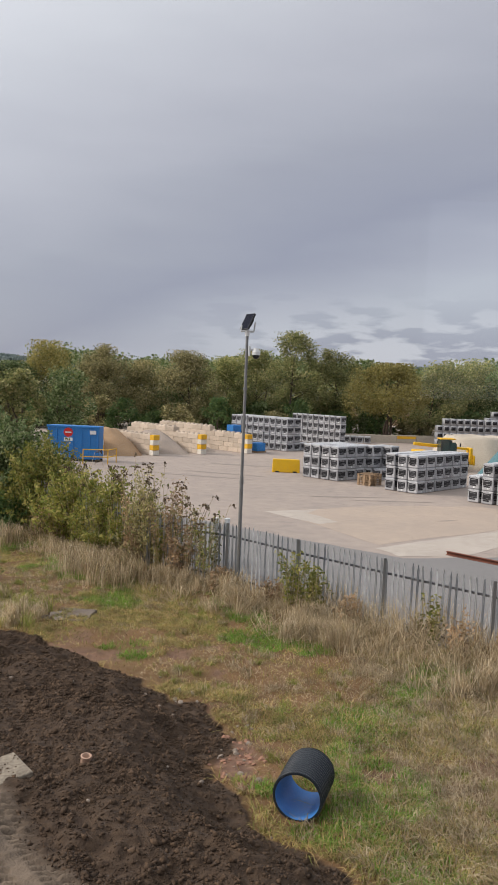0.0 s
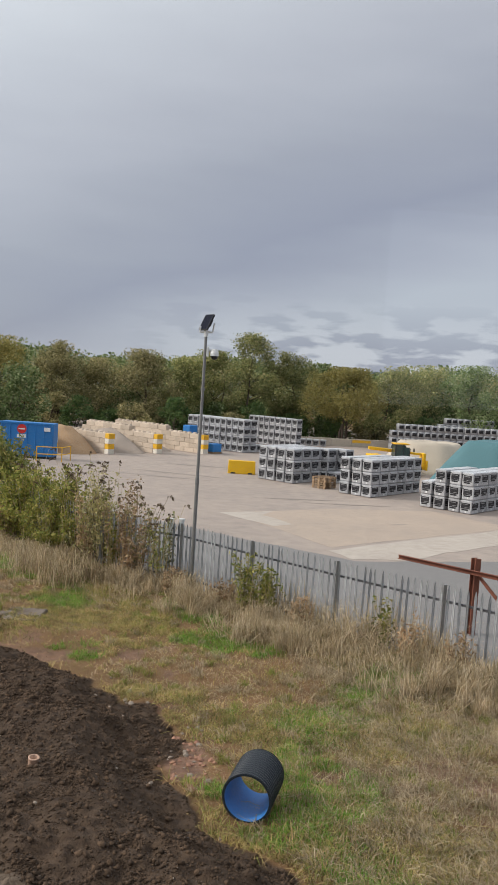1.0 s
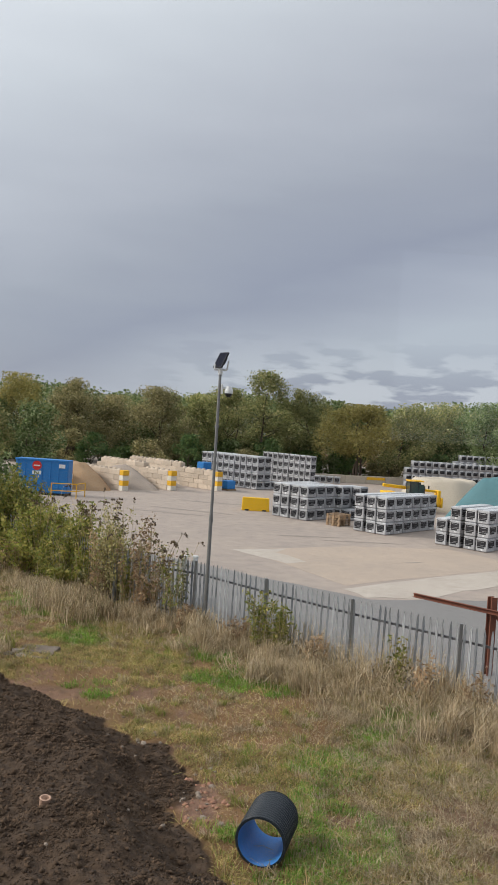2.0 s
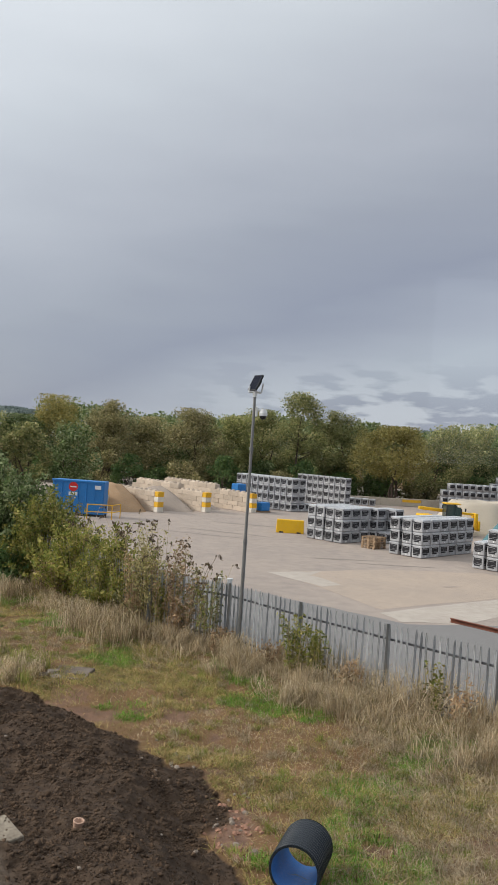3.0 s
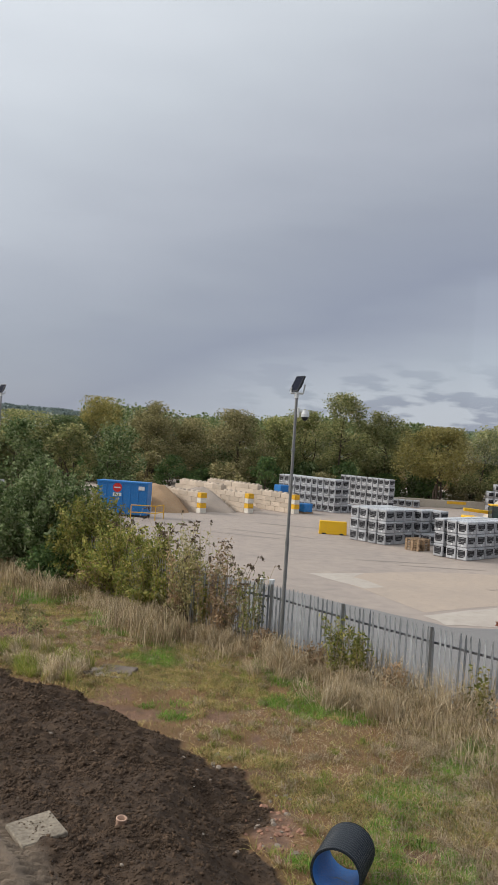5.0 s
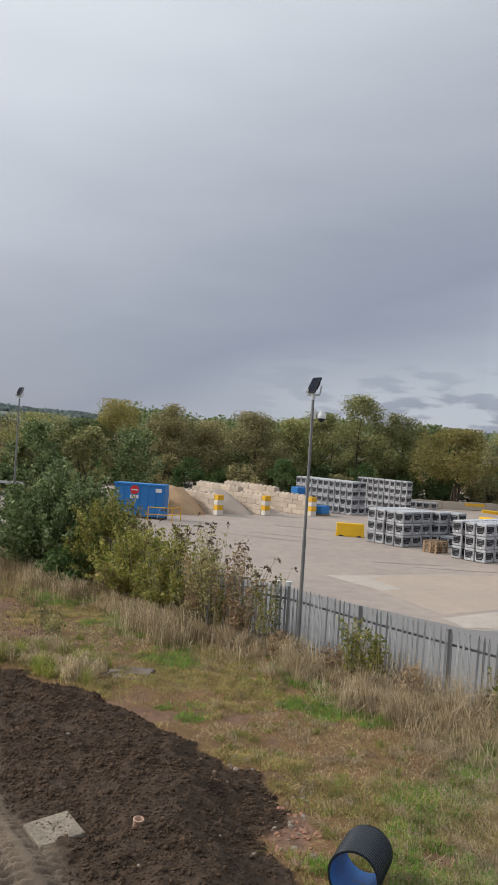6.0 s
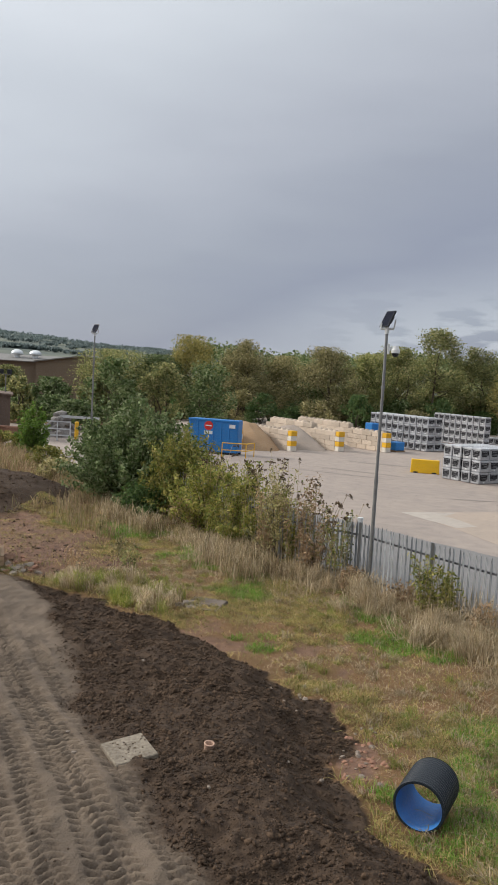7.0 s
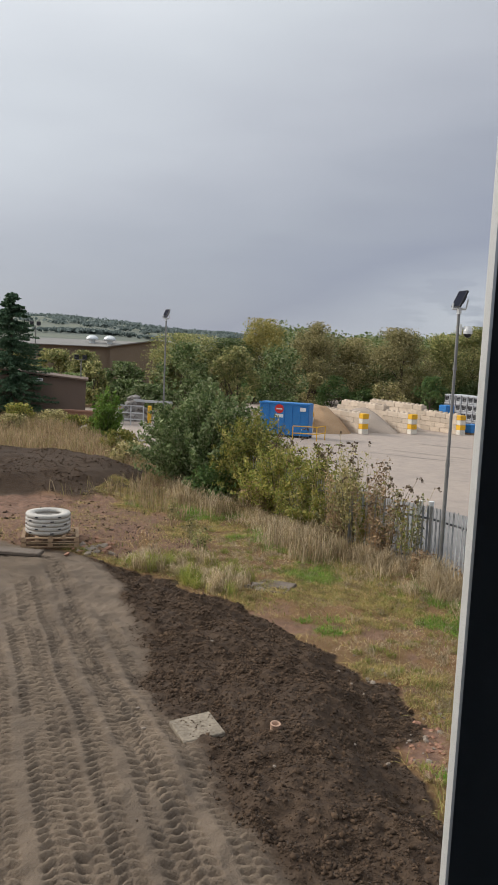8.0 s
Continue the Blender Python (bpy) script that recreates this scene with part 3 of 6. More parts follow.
# ---- yard: block bays, heaps, container ----
def block_mesh(l, h, w=0.6, knob=False):
    bm = boxes((0.006, l - 0.006, -w / 2, w / 2, 0.005, h - 0.005), bevel=0.018)
    if knob:
        for cx in (l * 0.25, l * 0.75):
            rod(bm, (cx, 0, h - 0.01), (cx, 0, h + 0.12), 0.22, 0.15, seg=8)
    me = bpy.data.meshes.new("block")
    bm.to_mesh(me)
    bm.free()
    return me


BL, BH = 1.2, 0.405
BLOCKS = {}


def block(parent, x, z, material, length=BL, knob=False):
    key = (material.name, length, knob)
    if key not in BLOCKS:
        BLOCKS[key] = block_mesh(length, BH, knob=knob)
        BLOCKS[key].materials.append(material)
    j = RNG.uniform(-1, 1, 3)
    part("block", BLOCKS[key], None, parent, m=pose(x + 0.006 * j[0], 0.012 * j[1], z, 0, 0, 0.5 * j[2]))


def bay_wall(x, y, yaw, n, courses, name_label):
    """A wall of stacked blocks from its painted end at (x, y); courses(i) gives its height at block i."""
    w = thing("block_wall", pose(x, y, 0, 0, 0, yaw), name_label, "wall", "storage bay walls")
    for i in range(n):
        for c in range(courses(i)):
            top = c == courses(i) - 1
            shift = 0.0 if c % 2 == 0 else BL / 2
            if i == 0:
                # painted end: yellow and white by turns from the top
                tone = M_BLOCKY if (courses(0) - 1 - c) % 2 == 0 else M_BLOCKW
                block(w, 0, c * BH, tone, BL / 2 - 0.1)
                if c % 2 == 0:
                    block(w, BL / 2 - 0.1, c * BH, M_BLOCK, BL / 2 + 0.1, top)
                else:
                    block(w, BL / 2 - 0.1, c * BH, M_BLOCK, BL + 0.1, top)
            else:
                block(w, i * BL + shift, c * BH, M_BLOCK, BL, top)
    return w


bay_wall(-7.1, 62.2, 135, 5, lambda i: 4, "pale concrete block bay wall with a yellow and white painted end")
bay_wall(-3.5, 64.9, 135, 8, lambda i: 4 if i < 3 else 5, "pale concrete block bay wall stepping up at its back")
bay_wall(0.3, 67.2, 135, 10, lambda i: 4 if i < 4 else 5, "long pale concrete block bay wall stepping up at its back")
bay_wall(-11.2, 60.6, 135, 4, lambda i: 4, "pale concrete block bay wall beside the blue container")


def heap(name, x, y, rx, ry, h, material, label, seed, yaw=0.0, flat=0.0, category="heap"):
    """A loose heap: rounded cone with an uneven foot."""
    n, m = 60, 18
    a = np.linspace(0, 2 * math.pi, n, endpoint=False)
    rows = []
    for k in range(m + 1):
        r = k / m
        w = 1 + 0.16 * (vnoise(np.cos(a) * 2, np.sin(a) * 2, 1.0, seed) - 0.5)
        z = h * np.minimum(1 - flat, (1 - r) ** 0.95) / (1 - flat) * (1 - 0.12 * np.exp(-9 * r * r)) - 0.02
        z = z + 0.14 * h * (vnoise(np.cos(a) * r * 4, np.sin(a) * r * 4, 0.7, seed + 1) - 0.5) * (1 - r)
        rows.append(np.stack([np.cos(a) * r * rx * w, np.sin(a) * r * ry * w, z], -1))
    v = np.concatenate(rows)
    f = [(k * n + i, k * n + (i + 1) % n, (k + 1) * n + (i + 1) % n, (k + 1) * n + i) for k in range(m) for i in range(n)]
    ob = part(name, np_mesh(name, v, f), material, smooth=True, m=pose(x, y, 0, 0, 0, yaw))
    return tagged(ob, label, category)


heap("sand_heap", -11.4, 64.0, 4.0, 2.4, 2.1, M_SAND, "heap of orange building sand in a storage bay", 1, 135, 0.25)
heap("gravel_heap", -8.1, 67.2, 4.4, 2.2, 2.0, M_GRIT, "heap of grey-brown gravel in a storage bay", 3, 135, 0.1)
heap("gravel_heap", -6.0, 70.5, 4.5, 1.6, 1.2, M_GRIT, "low heap of grey gravel at the back of a bay", 5, 135)


def container():
    c = thing("waste_container", pose(-10.45, 55.9, 0, 0, 0, 176), "bright blue painted steel container with ribbed sides", "container")
    part("body", boxes((0, 3.75, -1.2, 0, 0.15, 2.5), bevel=0.03), M_BLUE, c)
    for i in range(7):
        part("rib", boxes((0.05 + i * 0.595, 0.13 + i * 0.595, 0.002, 0.06, 0.2, 2.38), bevel=0.01), M_BLUE, c)
    part("top_rim", boxes((-0.04, 3.79, -0.02, 0.08, 2.38, 2.52), bevel=0.02), M_BLUE, c)
    part("skid", boxes((0, 3.75, -0.3, -0.1, 0, 0.15), (0, 3.75, -1.1, -0.9, 0, 0.15)), M_BLACK, c)
    part("notice", boxes((0.22, 0.66, 0.062, 0.07, 1.95, 2.22)), M_WHITE, c, "small white notice")


container()


def no_entry():
    s = thing("no_entry_sign", pose(-12.35, 54.6, 0), "round red no-entry sign with white plate below on a post", "sign")
    part("post", rods(((0, 0, -0.05), (0, 0, 2.45), 0.03)), M_POLE, s)
    disc = part("disc", rods(((0, -0.03, 2.15), (0, -0.05, 2.15), 0.32), seg=24), M_RED, s, "red round plate")
    part("bar", boxes((-0.22, 0.22, -0.06, -0.052, 2.105, 2.195)), M_WHITE, disc, "white bar")
    part("plate", boxes((-0.30, 0.30, -0.05, -0.03, 1.55, 1.78)), M_WHITE, s, "white plate")


no_entry()


def hand_rail():
    r = thing("guard_rail", pose(-9.6, 54.7, 0, 0, 0, 6), "yellow painted tubular steel guard rail", "guard rail")
    for x, y in ((-1.7, 0), (0, 0), (0.5, 1.3)):
        part("post", rods(((x, y, 0), (x, y, 1.0), 0.035)), M_RAIL, r)
    for z in (0.5, 1.0):
        part("rail", rods(((-1.7, 0, z), (0, 0, z), 0.035), ((0, 0, z), (0.5, 1.3, z), 0.035)), M_RAIL, r)


hand_rail()


def barrier():
    b = thing("barrier_block", pose(2.78, 54.2, 0, 0, 0, -1), "bright yellow painted concrete barrier block", "barrier")
    bm = boxes((-0.95, 0.95, -0.3, 0.3, 0, 0.9), bevel=0.03)
    for v in bm.verts:
        if v.co.z > 0.5:
            v.co.y *= 0.7
            v.co.x *= 0.97
    part("body", bm, M_YELLOW, b)
    # uncut notches: black plates on the face stand for their shade
    for x in (-0.6, 0.6):
        part("foot_notch", boxes((x - 0.14, x + 0.14, -0.306, -0.3, 0.0, 0.1)), M_BLACK, b)


barrier()


# ---- packs of blocks ----
def pack(wx=0.72, wy=0.95, h=0.74):
    """A wrapped pack of concrete blocks: pale body, dark print on each side, a small sticker."""
    p = thing("block_pack", pose(0, 0, 0), "grey shrink-wrapped pack of concrete blocks with dark print", "block pack", "packs of blocks in the yard")
    ax, ay = wx / 2 - 0.035, wy / 2 - 0.03
    part("body", boxes((-ax, ax, -ay, ay, 0.02, h - 0.03), bevel=0.03), M_PACK, p)
    bm = boxes((-ax + 0.02, ax - 0.02, -ay + 0.02, ay - 0.02, h - 0.03, h - 0.005), bevel=0.01)
    box(bm, -ax - 0.008, ax + 0.008, -ay - 0.008, ay + 0.008, h * 0.905, h * 0.94)
    part("wrap_top", bm, M_PACKTOP, p, "glossy clear wrap")
    for k in range(4):
        a, d = (ax, ay) if k % 2 == 0 else (ay, ax)
        s = (0.0, 0.05, -0.04, 0.03)[k]
        bm = boxes((-a * 0.80, a * (0.74 + s), -d - 0.006, -d - 0.001, h * (0.38 + s), h * 0.80), (-a * 0.70, a * 0.45, -d - 0.006, -d - 0.001, h * (0.25 + s), h * (0.358 + s)), (-a * 0.92, -a * 0.74, -d - 0.0055, -d - 0.001, h * 0.802, h * 0.86))
        n = len(bm.faces)
        box(bm, -a * 0.62, a * 0.4, -d - 0.009, -d - 0.0065, h * 0.69, h * 0.73)
        box(bm, -a * 0.2, a * 0.6, -d - 0.009, -d - 0.0065, h * (0.46 + s), h * (0.49 + s))
        bm.faces.ensure_lookup_table()
        for i in range(n, len(bm.faces)):
            bm.faces[i].material_index = 1
        ob = part("print", bm, M_PRINT, p, "dark printed panel with pale bars", m=pose(0, 0, 0, 0, 0, 90 * k))
        ob.data.materials.append(M_PRINTGREY)
        if k in (0, 3):
            part("sticker", boxes((-a * 0.1, a * 0.2, -d - 0.010, -d - 0.007, h * 0.09, h * 0.22)), M_WHITE, p, "white sticker", m=pose(0, 0, 0, 0, 0, 90 * k))
    return p


PACK = pack()
PU, PV, PH = 0.735, 0.965, 0.74
first = [True]


def put_pack(x, y, z, yaw):
    j = RNG.uniform(-1, 1, 3)
    m = pose(x + 0.025 * j[0], y + 0.025 * j[1], z, 0, 0, yaw + 1.3 * j[2] + 180 * int(RNG.integers(2)))
    if first[0]:
        PACK.matrix_basis = m
        first[0] = False
    else:
        copy_thing(PACK, m)


def stack(cx, cy, nu, nv, tiers, yaw=-45.0):
    """A block of packs from its near corner: nv packs to the right-hand back, nu to the left-hand back; tiers(i, j)."""
    c, s = math.cos(radians(yaw)), math.sin(radians(yaw))
    ux, uy, vx, vy = -c, -s, -s, c
    for i in range(nu):
        for j in range(nv):
            for k in range(tiers(i, j)):
                put_pack(cx + ux * PU * (i + 0.5) + vx * PV * (j + 0.5), cy + uy * PU * (i + 0.5) + vy * PV * (j + 0.5), k * PH, yaw)


stack(5.85, 50.0, 2, 4, lambda i, j: 3)
stack(4.75, 51.1, 2, 4, lambda i, j: 3)
stack(8.9, 51.4, 2, 2, lambda i, j: 1 if i == 0 and j == 0 else 3)
stack(9.96, 45.4, 2, 6, lambda i, j: 3)
stack(8.83, 46.55, 1, 5, lambda i, j: 3)
stack(14.5, 41.0, 2, 6, lambda i, j: 3)
stack(13.33, 42.15, 1, 4, lambda i, j: 3)
stack(12.75, 42.75, 1, 3, lambda i, j: 2)
stack(3.6, 70.5, 10, 2, lambda i, j: 4)
stack(4.3, 71.2, 1, 2, lambda i, j: 1)
stack(9.4, 79.5, 9, 1, lambda i, j: 4)
stack(13.2, 84.0, 6, 1, lambda i, j: 1, -12)


def far_packs(rows):
    """The farthest packs, joined: bodies, and dark prints on their near sides."""
    V, F, M = [], [], []

    def cuboid(m, x0, x1, y0, y1, z0, z1, k):
        o = len(V)
        V.extend((m @ Vector((x, y, z)))[:] for z in (z0, z1) for y in (y0, y1) for x in (x0, x1))
        F.extend(tuple(o + i for i in q) for q in ((0, 2, 3, 1), (4, 5, 7, 6), (0, 1, 5, 4), (2, 6, 7, 3), (0, 4, 6, 2), (1, 3, 7, 5)))
        M.extend([k] * 6)

    for cx, cy, n, tiers in rows:
        for i in range(n):
            for k in range(tiers - (i == n - 1)):
                j = RNG.uniform(-1, 1, 3)
                m = pose(cx - PU * (i + 0.5) + 0.02 * j[0], cy + 0.03 * j[1], k * PH, 0, 0, 3 + j[2])
                cuboid(m, -0.335, 0.335, -0.45, 0.45, 0.02, PH - 0.02, 0)
                cuboid(m, -0.32, 0.32, -0.43, 0.43, PH - 0.02, PH - 0.002, 2)
                cuboid(m, -0.25, 0.24 + 0.02 * j[0], -0.457, -0.451, 0.22 + 0.03 * j[1], 0.58, 1)
    me = np_mesh("far_block_packs", V, F)
    for k in (M_PACK, M_PRINT, M_PACKTOP):
        me.materials.append(k)
    me.polygons.foreach_set("material_index", np.array(M, np.int32))
    tagged(part("far_block_packs", me, None), "distant rows of grey wrapped block packs", "block packs", kind="stuff")


far_packs(((36.5, 85.3, 22, 4), (34.2, 92.0, 9, 5), (41.0, 92.0, 5, 5)))
for x, y, z in ((1.0, 68.6, 0.0), (-1.2, 71.6, 1.3), (-0.2, 70.6, 0.0)):
    b = thing("wrapped_pallet_load", pose(x, y, 0, 0, 0, -45), "bright blue wrapped pallet load beside the stacked packs", "pallet load", "blue pallet loads")
    part("load", boxes((-0.45, 0.45, -0.5, 0.5, 0.14, 0.85 + z), bevel=0.04), M_BLUE, b)
    part("pallet_base", boxes((-0.5, 0.5, -0.55, 0.55, 0, 0.13)), M_WOOD, b, "wooden pallet base")


def pallet_mesh_parts(parent, z, w=1.0, d=1.2):
    for k in range(5):
        x = -w / 2 + k * (w - 0.1) / 4
        part("board", boxes((x, x + 0.1, -d / 2, d / 2, z + 0.12, z + 0.14)), M_WOOD, parent)
    for k in range(3):
        y = -d / 2 + k * (d - 0.1) / 2
        part("bearer", boxes((-w / 2, -w / 2 + 0.14, y, y + 0.1, z + 0.02, z + 0.098), (-0.07, 0.07, y, y + 0.1, z + 0.02, z + 0.098), (w / 2 - 0.14, w / 2, y, y + 0.1, z + 0.02, z + 0.098), (-w / 2, w / 2, y, y + 0.1, z + 0.1, z + 0.118)), M_WOOD, parent)
        part("board", boxes((-w / 2, w / 2, y, y + 0.1, z, z + 0.018)), M_WOOD, parent)


for k in range(5):
    p = thing("pallet", pose(7.75, 49.0, 0.145 * k, 0, 0, -45 + 3 * (k % 2)), "brown wooden pallet in a pile beside the packs", "pallet", "pile of pallets")
    pallet_mesh_parts(p, 0)


# ---- yard, farther back ----
def back_wall():
    w = thing("block_wall", pose(9.4, 85.5, 0, 0, 0, 12), "long low buff concrete wall at the back of the yard", "wall")
    me = bpy.data.meshes.new("panel")
    bm = boxes((0.01, 2.39, -0.15, 0.15, 0, 0.85), bevel=0.02)
    bm.to_mesh(me)
    bm.free()
    me.materials.append(M_BEIGE)
    for i in range(16):
        part("panel", me, None, w, m=pose(2.4 * i, 0, 0.02 * math.sin(i * 2.3)))
    for i in range(3, 16, 3):
        part("yellow_stripe", boxes((2.4 * i + 0.1, 2.4 * i + 2.3, -0.162, -0.152, 0.45, 0.75)), M_BLOCKY, w, "worn yellow paint")


back_wall()


def telehandler():
    t = thing("telehandler", pose(14.75, 59.5, 0, 0, 0, 6), "yellow telehandler with dark cab windows parked behind packs", "telehandler")
    part("body", boxes((-2.0, 1.7, -0.8, 0.9, 0.6, 1.15), (-2.1, -1.1, -0.85, 0.9, 0.9, 1.5), bevel=0.06), M_YELLOW, t)
    boom = bmesh.new()
    box(boom, -2.1, 0.4, 0.15, 0.42, 1.72, 1.96, bevel=0.03)
    box(boom, 0.2, 2.3, 0.18, 0.39, 1.74, 1.92, bevel=0.02)
    for v in boom.verts:
        v.co.z -= 0.07 * (v.co.x + 0.5)
    part("boom", boom, M_YELLOW, t)
    cab = part("cab", boxes((-0.35, -0.29, -0.85, -0.8, 1.2, 2.38), (0.79, 0.85, -0.85, -0.8, 1.2, 2.1), (0.3, 0.34, -0.85, -0.8, 1.2, 2.4), (-0.35, -0.29, -0.06, -0.01, 1.2, 2.38), (0.79, 0.85, -0.06, -0.01, 1.2, 2.1), bevel=0.01), M_BLACK, t, "black cab posts")
    roof = boxes((-0.42, 0.75, -0.9, 0.04, 2.38, 2.48), bevel=0.04)
    part("cab_roof", roof, M_BLOCKY, cab, "orange cab roof")
    part("window", boxes((-0.28, 0.29, -0.83, -0.82, 1.25, 2.37), (0.35, 0.78, -0.83, -0.82, 1.25, 2.2), (-0.28, 0.78, -0.05, -0.04, 1.25, 2.3), (-0.335, -0.325, -0.79, -0.07, 1.25, 2.37)), M_GLASS, cab, "dark tinted glass")
    part("mirror", boxes((1.05, 1.12, -1.0, -0.86, 1.9, 2.15), bevel=0.01), M_BLACK, cab)
    part("carriage", boxes((2.2, 2.42, -0.1, 0.7, 0.5, 1.75), (2.42, 2.55, -0.3, 0.9, 0.45, 1.2), bevel=0.03), M_YELLOW, t)
    for x in (-1.35, 1.2):
        for y in (-0.85, 0.95):
            wheel = part("wheel", rods(((x, y - 0.2, 0.58), (x, y + 0.2, 0.58), 0.58), seg=20), M_BLACK, t, "black tyre")
            part("rim", rods(((x, y - 0.21, 0.58), (x, y + 0.21, 0.58), 0.3), seg=14), M_YELLOW, wheel)


telehandler()
heap("covered_heap", 18.6, 64.0, 4.6, 3.4, 2.45, M_BEIGE, "beige covered mound of material behind the packs", 11, 10, 0.55)
heap("tarpaulin_heap", 23.4, 55.4, 7.4, 3.8, 3.25, M_TEAL, "mound covered with a teal green tarpaulin", 13, 10, 0.6)


def gate_frame():
    g = thing("steel_gate_frame", pose(7.3, 20.0, 0), "rusty brown steel post with a horizontal beam and brace", "gate frame")
    z = 2.03
    part("post", boxes((-0.09, 0.09, -0.09, -0.07, -0.2, z), (-0.09, 0.09, 0.07, 0.09, -0.2, z), (-0.012, 0.012, -0.07, 0.07, -0.2, z)), M_RUST, g, m=pose(0, 0, 0, 0, 0, 20))
    turn = pose(0, 0, 0, 0, 0, -44)
    part("beam", boxes((-2.2, 4.2, -0.14, -0.12, 1.62, 1.73), (-2.2, 4.2, -0.20, -0.14, 1.716, 1.73), (-2.2, 4.2, -0.20, -0.14, 1.62, 1.634)), M_RUST, g, m=turn)
    part("brace", boxes((0.0, 1.6, -0.05, 0.02, -0.035, 0.035)), M_RUST, g, m=pose(0.08, -0.08, 1.58, 0, 42, -44))


gate_frame()


# ---- left-hand distance ----
def shed():
    s = thing("shed", pose(-34.0, 58.2, 0, 0, 0, 27), "dark brown corrugated steel shed with a sloping roof", "shed")
    part("wall", boxes((0, 4.2, 0, 4.0, 0, 3.2)), M_CLAD, s)
    for i in range(17):
        part("rib", boxes((0.05 + i * 0.25, 0.17 + i * 0.25, -0.04, -0.002, 0, 3.35 - 0.016 * i)), M_CLAD, s)
    bm = boxes((-3.0, 4.4, -0.3, 4.3, 3.2, 3.32))
    for v in bm.verts:
        v.co.z += 0.22 - 0.09 * v.co.x
    part("roof", bm, M_CLAD, s)
    part("wing_wall", boxes((-3.0, -0.004, 0.02, 4.0, 0, 3.3)), M_CLAD, s)
    part("notice", boxes((-0.1, 0.75, -0.06, -0.045, 2.85, 3.12)), M_WHITE, s, "white notice board")


shed()


def barn():
    b = thing("barn", pose(-44.0, 110, 0, 0, 0, 14), "large brown industrial barn with a grey sheet roof", "barn")
    bm = bmesh.new()
    w, l, eave, ridge = 7.0, 34.0, 5.7, 6.85
    for y in (0, l):
        bm.faces.new([bm.verts.new(c) for c in ((-w, y, 0), (w, y, 0), (w, y, eave), (0, y, ridge), (-w, y, eave))])
    for x in (-w, w):
        bm.faces.new([bm.verts.new(c) for c in ((x, 0, 0), (x, l, 0), (x, l, eave), (x, 0, eave))])
    part("wall", bm, M_BARN, b)
    for sgn in (-1, 1):
        bm = boxes((-0.05, w + 0.4, -0.4, l + 0.4, 0, 0.15))
        part("roof", bm, M_ROOF, b, m=pose(0, 0, ridge + 0.02, 0, 9.3 * 1, 0) if sgn > 0 else pose(0, l, ridge + 0.02, 0, 9.3, 180))
    side = thing("barn", pose(-55.5, 106, 0, 0, 0, 14), "long grey-roofed industrial barn with brown walls", "barn")
    part("wall", boxes((-14, 9, 3, 16, 0, 5.6)), M_BARN, side)
    part("roof", boxes((-14.4, 9.4, 2.4, 10, -0.06, 0.06)), M_ROOF, side, m=pose(0, 0, 5.35, 7, 0, 0))
    for x in (1.5, 4.3):
        c = thing("roof_cowl", pose(-57.2 + x * 0.95, 112 + x * 0.2, 6.1), "silver domed extractor cowl on the barn roof", "cowl", "roof cowls")
        part("duct", rods(((0, 0, -0.4), (0, 0, 0.5), 0.45), seg=14), M_SILVER, c)
        bm = bmesh.new()
        bmesh.ops.create_uvsphere(bm, u_segments=16, v_segments=8, radius=0.95)
        for v in bm.verts:
            v.co.z = max(v.co.z, -0.1) * 0.8 + 0.55
        part("dome", bm, M_SILVER, c, smooth=True)


barn()


def floodlight(x, y, h, label):
    f = thing("floodlight_pole", pose(x, y, 0), label, "floodlight")
    part("pole", rods(((0, 0, -0.05), (0, 0, h), 0.06, 0.045)), M_POLE, f)
    part("arm", rods(((-0.45, 0, h), (0.45, 0, h), 0.03)), M_POLE, f)
    for s in (-1, 1):
        part("lamp_head", boxes((s * 0.38 - 0.2, s * 0.38 + 0.2, -0.16, -0.02, h + 0.04, h + 0.42), bevel=0.02), M_BLACK, f)


floodlight(-40.8, 70, 7.6, "grey pole with two dark floodlights by the barn")
floodlight(-31.7, 62, 4.7, "short pole with a pale floodlight beside the shed")


def lump(bm, c, r, rnd, squash=0.7):
    """An angular stone."""
    v = bmesh.ops.create_icosphere(bm, subdivisions=1, radius=r, matrix=Matrix.Translation(c))["verts"]
    for p in v:
        d = p.co - Vector(c)
        d *= rnd.uniform(0.7, 1.2)
        p.co = Vector(c) + Vector((d.x, d.y, d.z * squash))


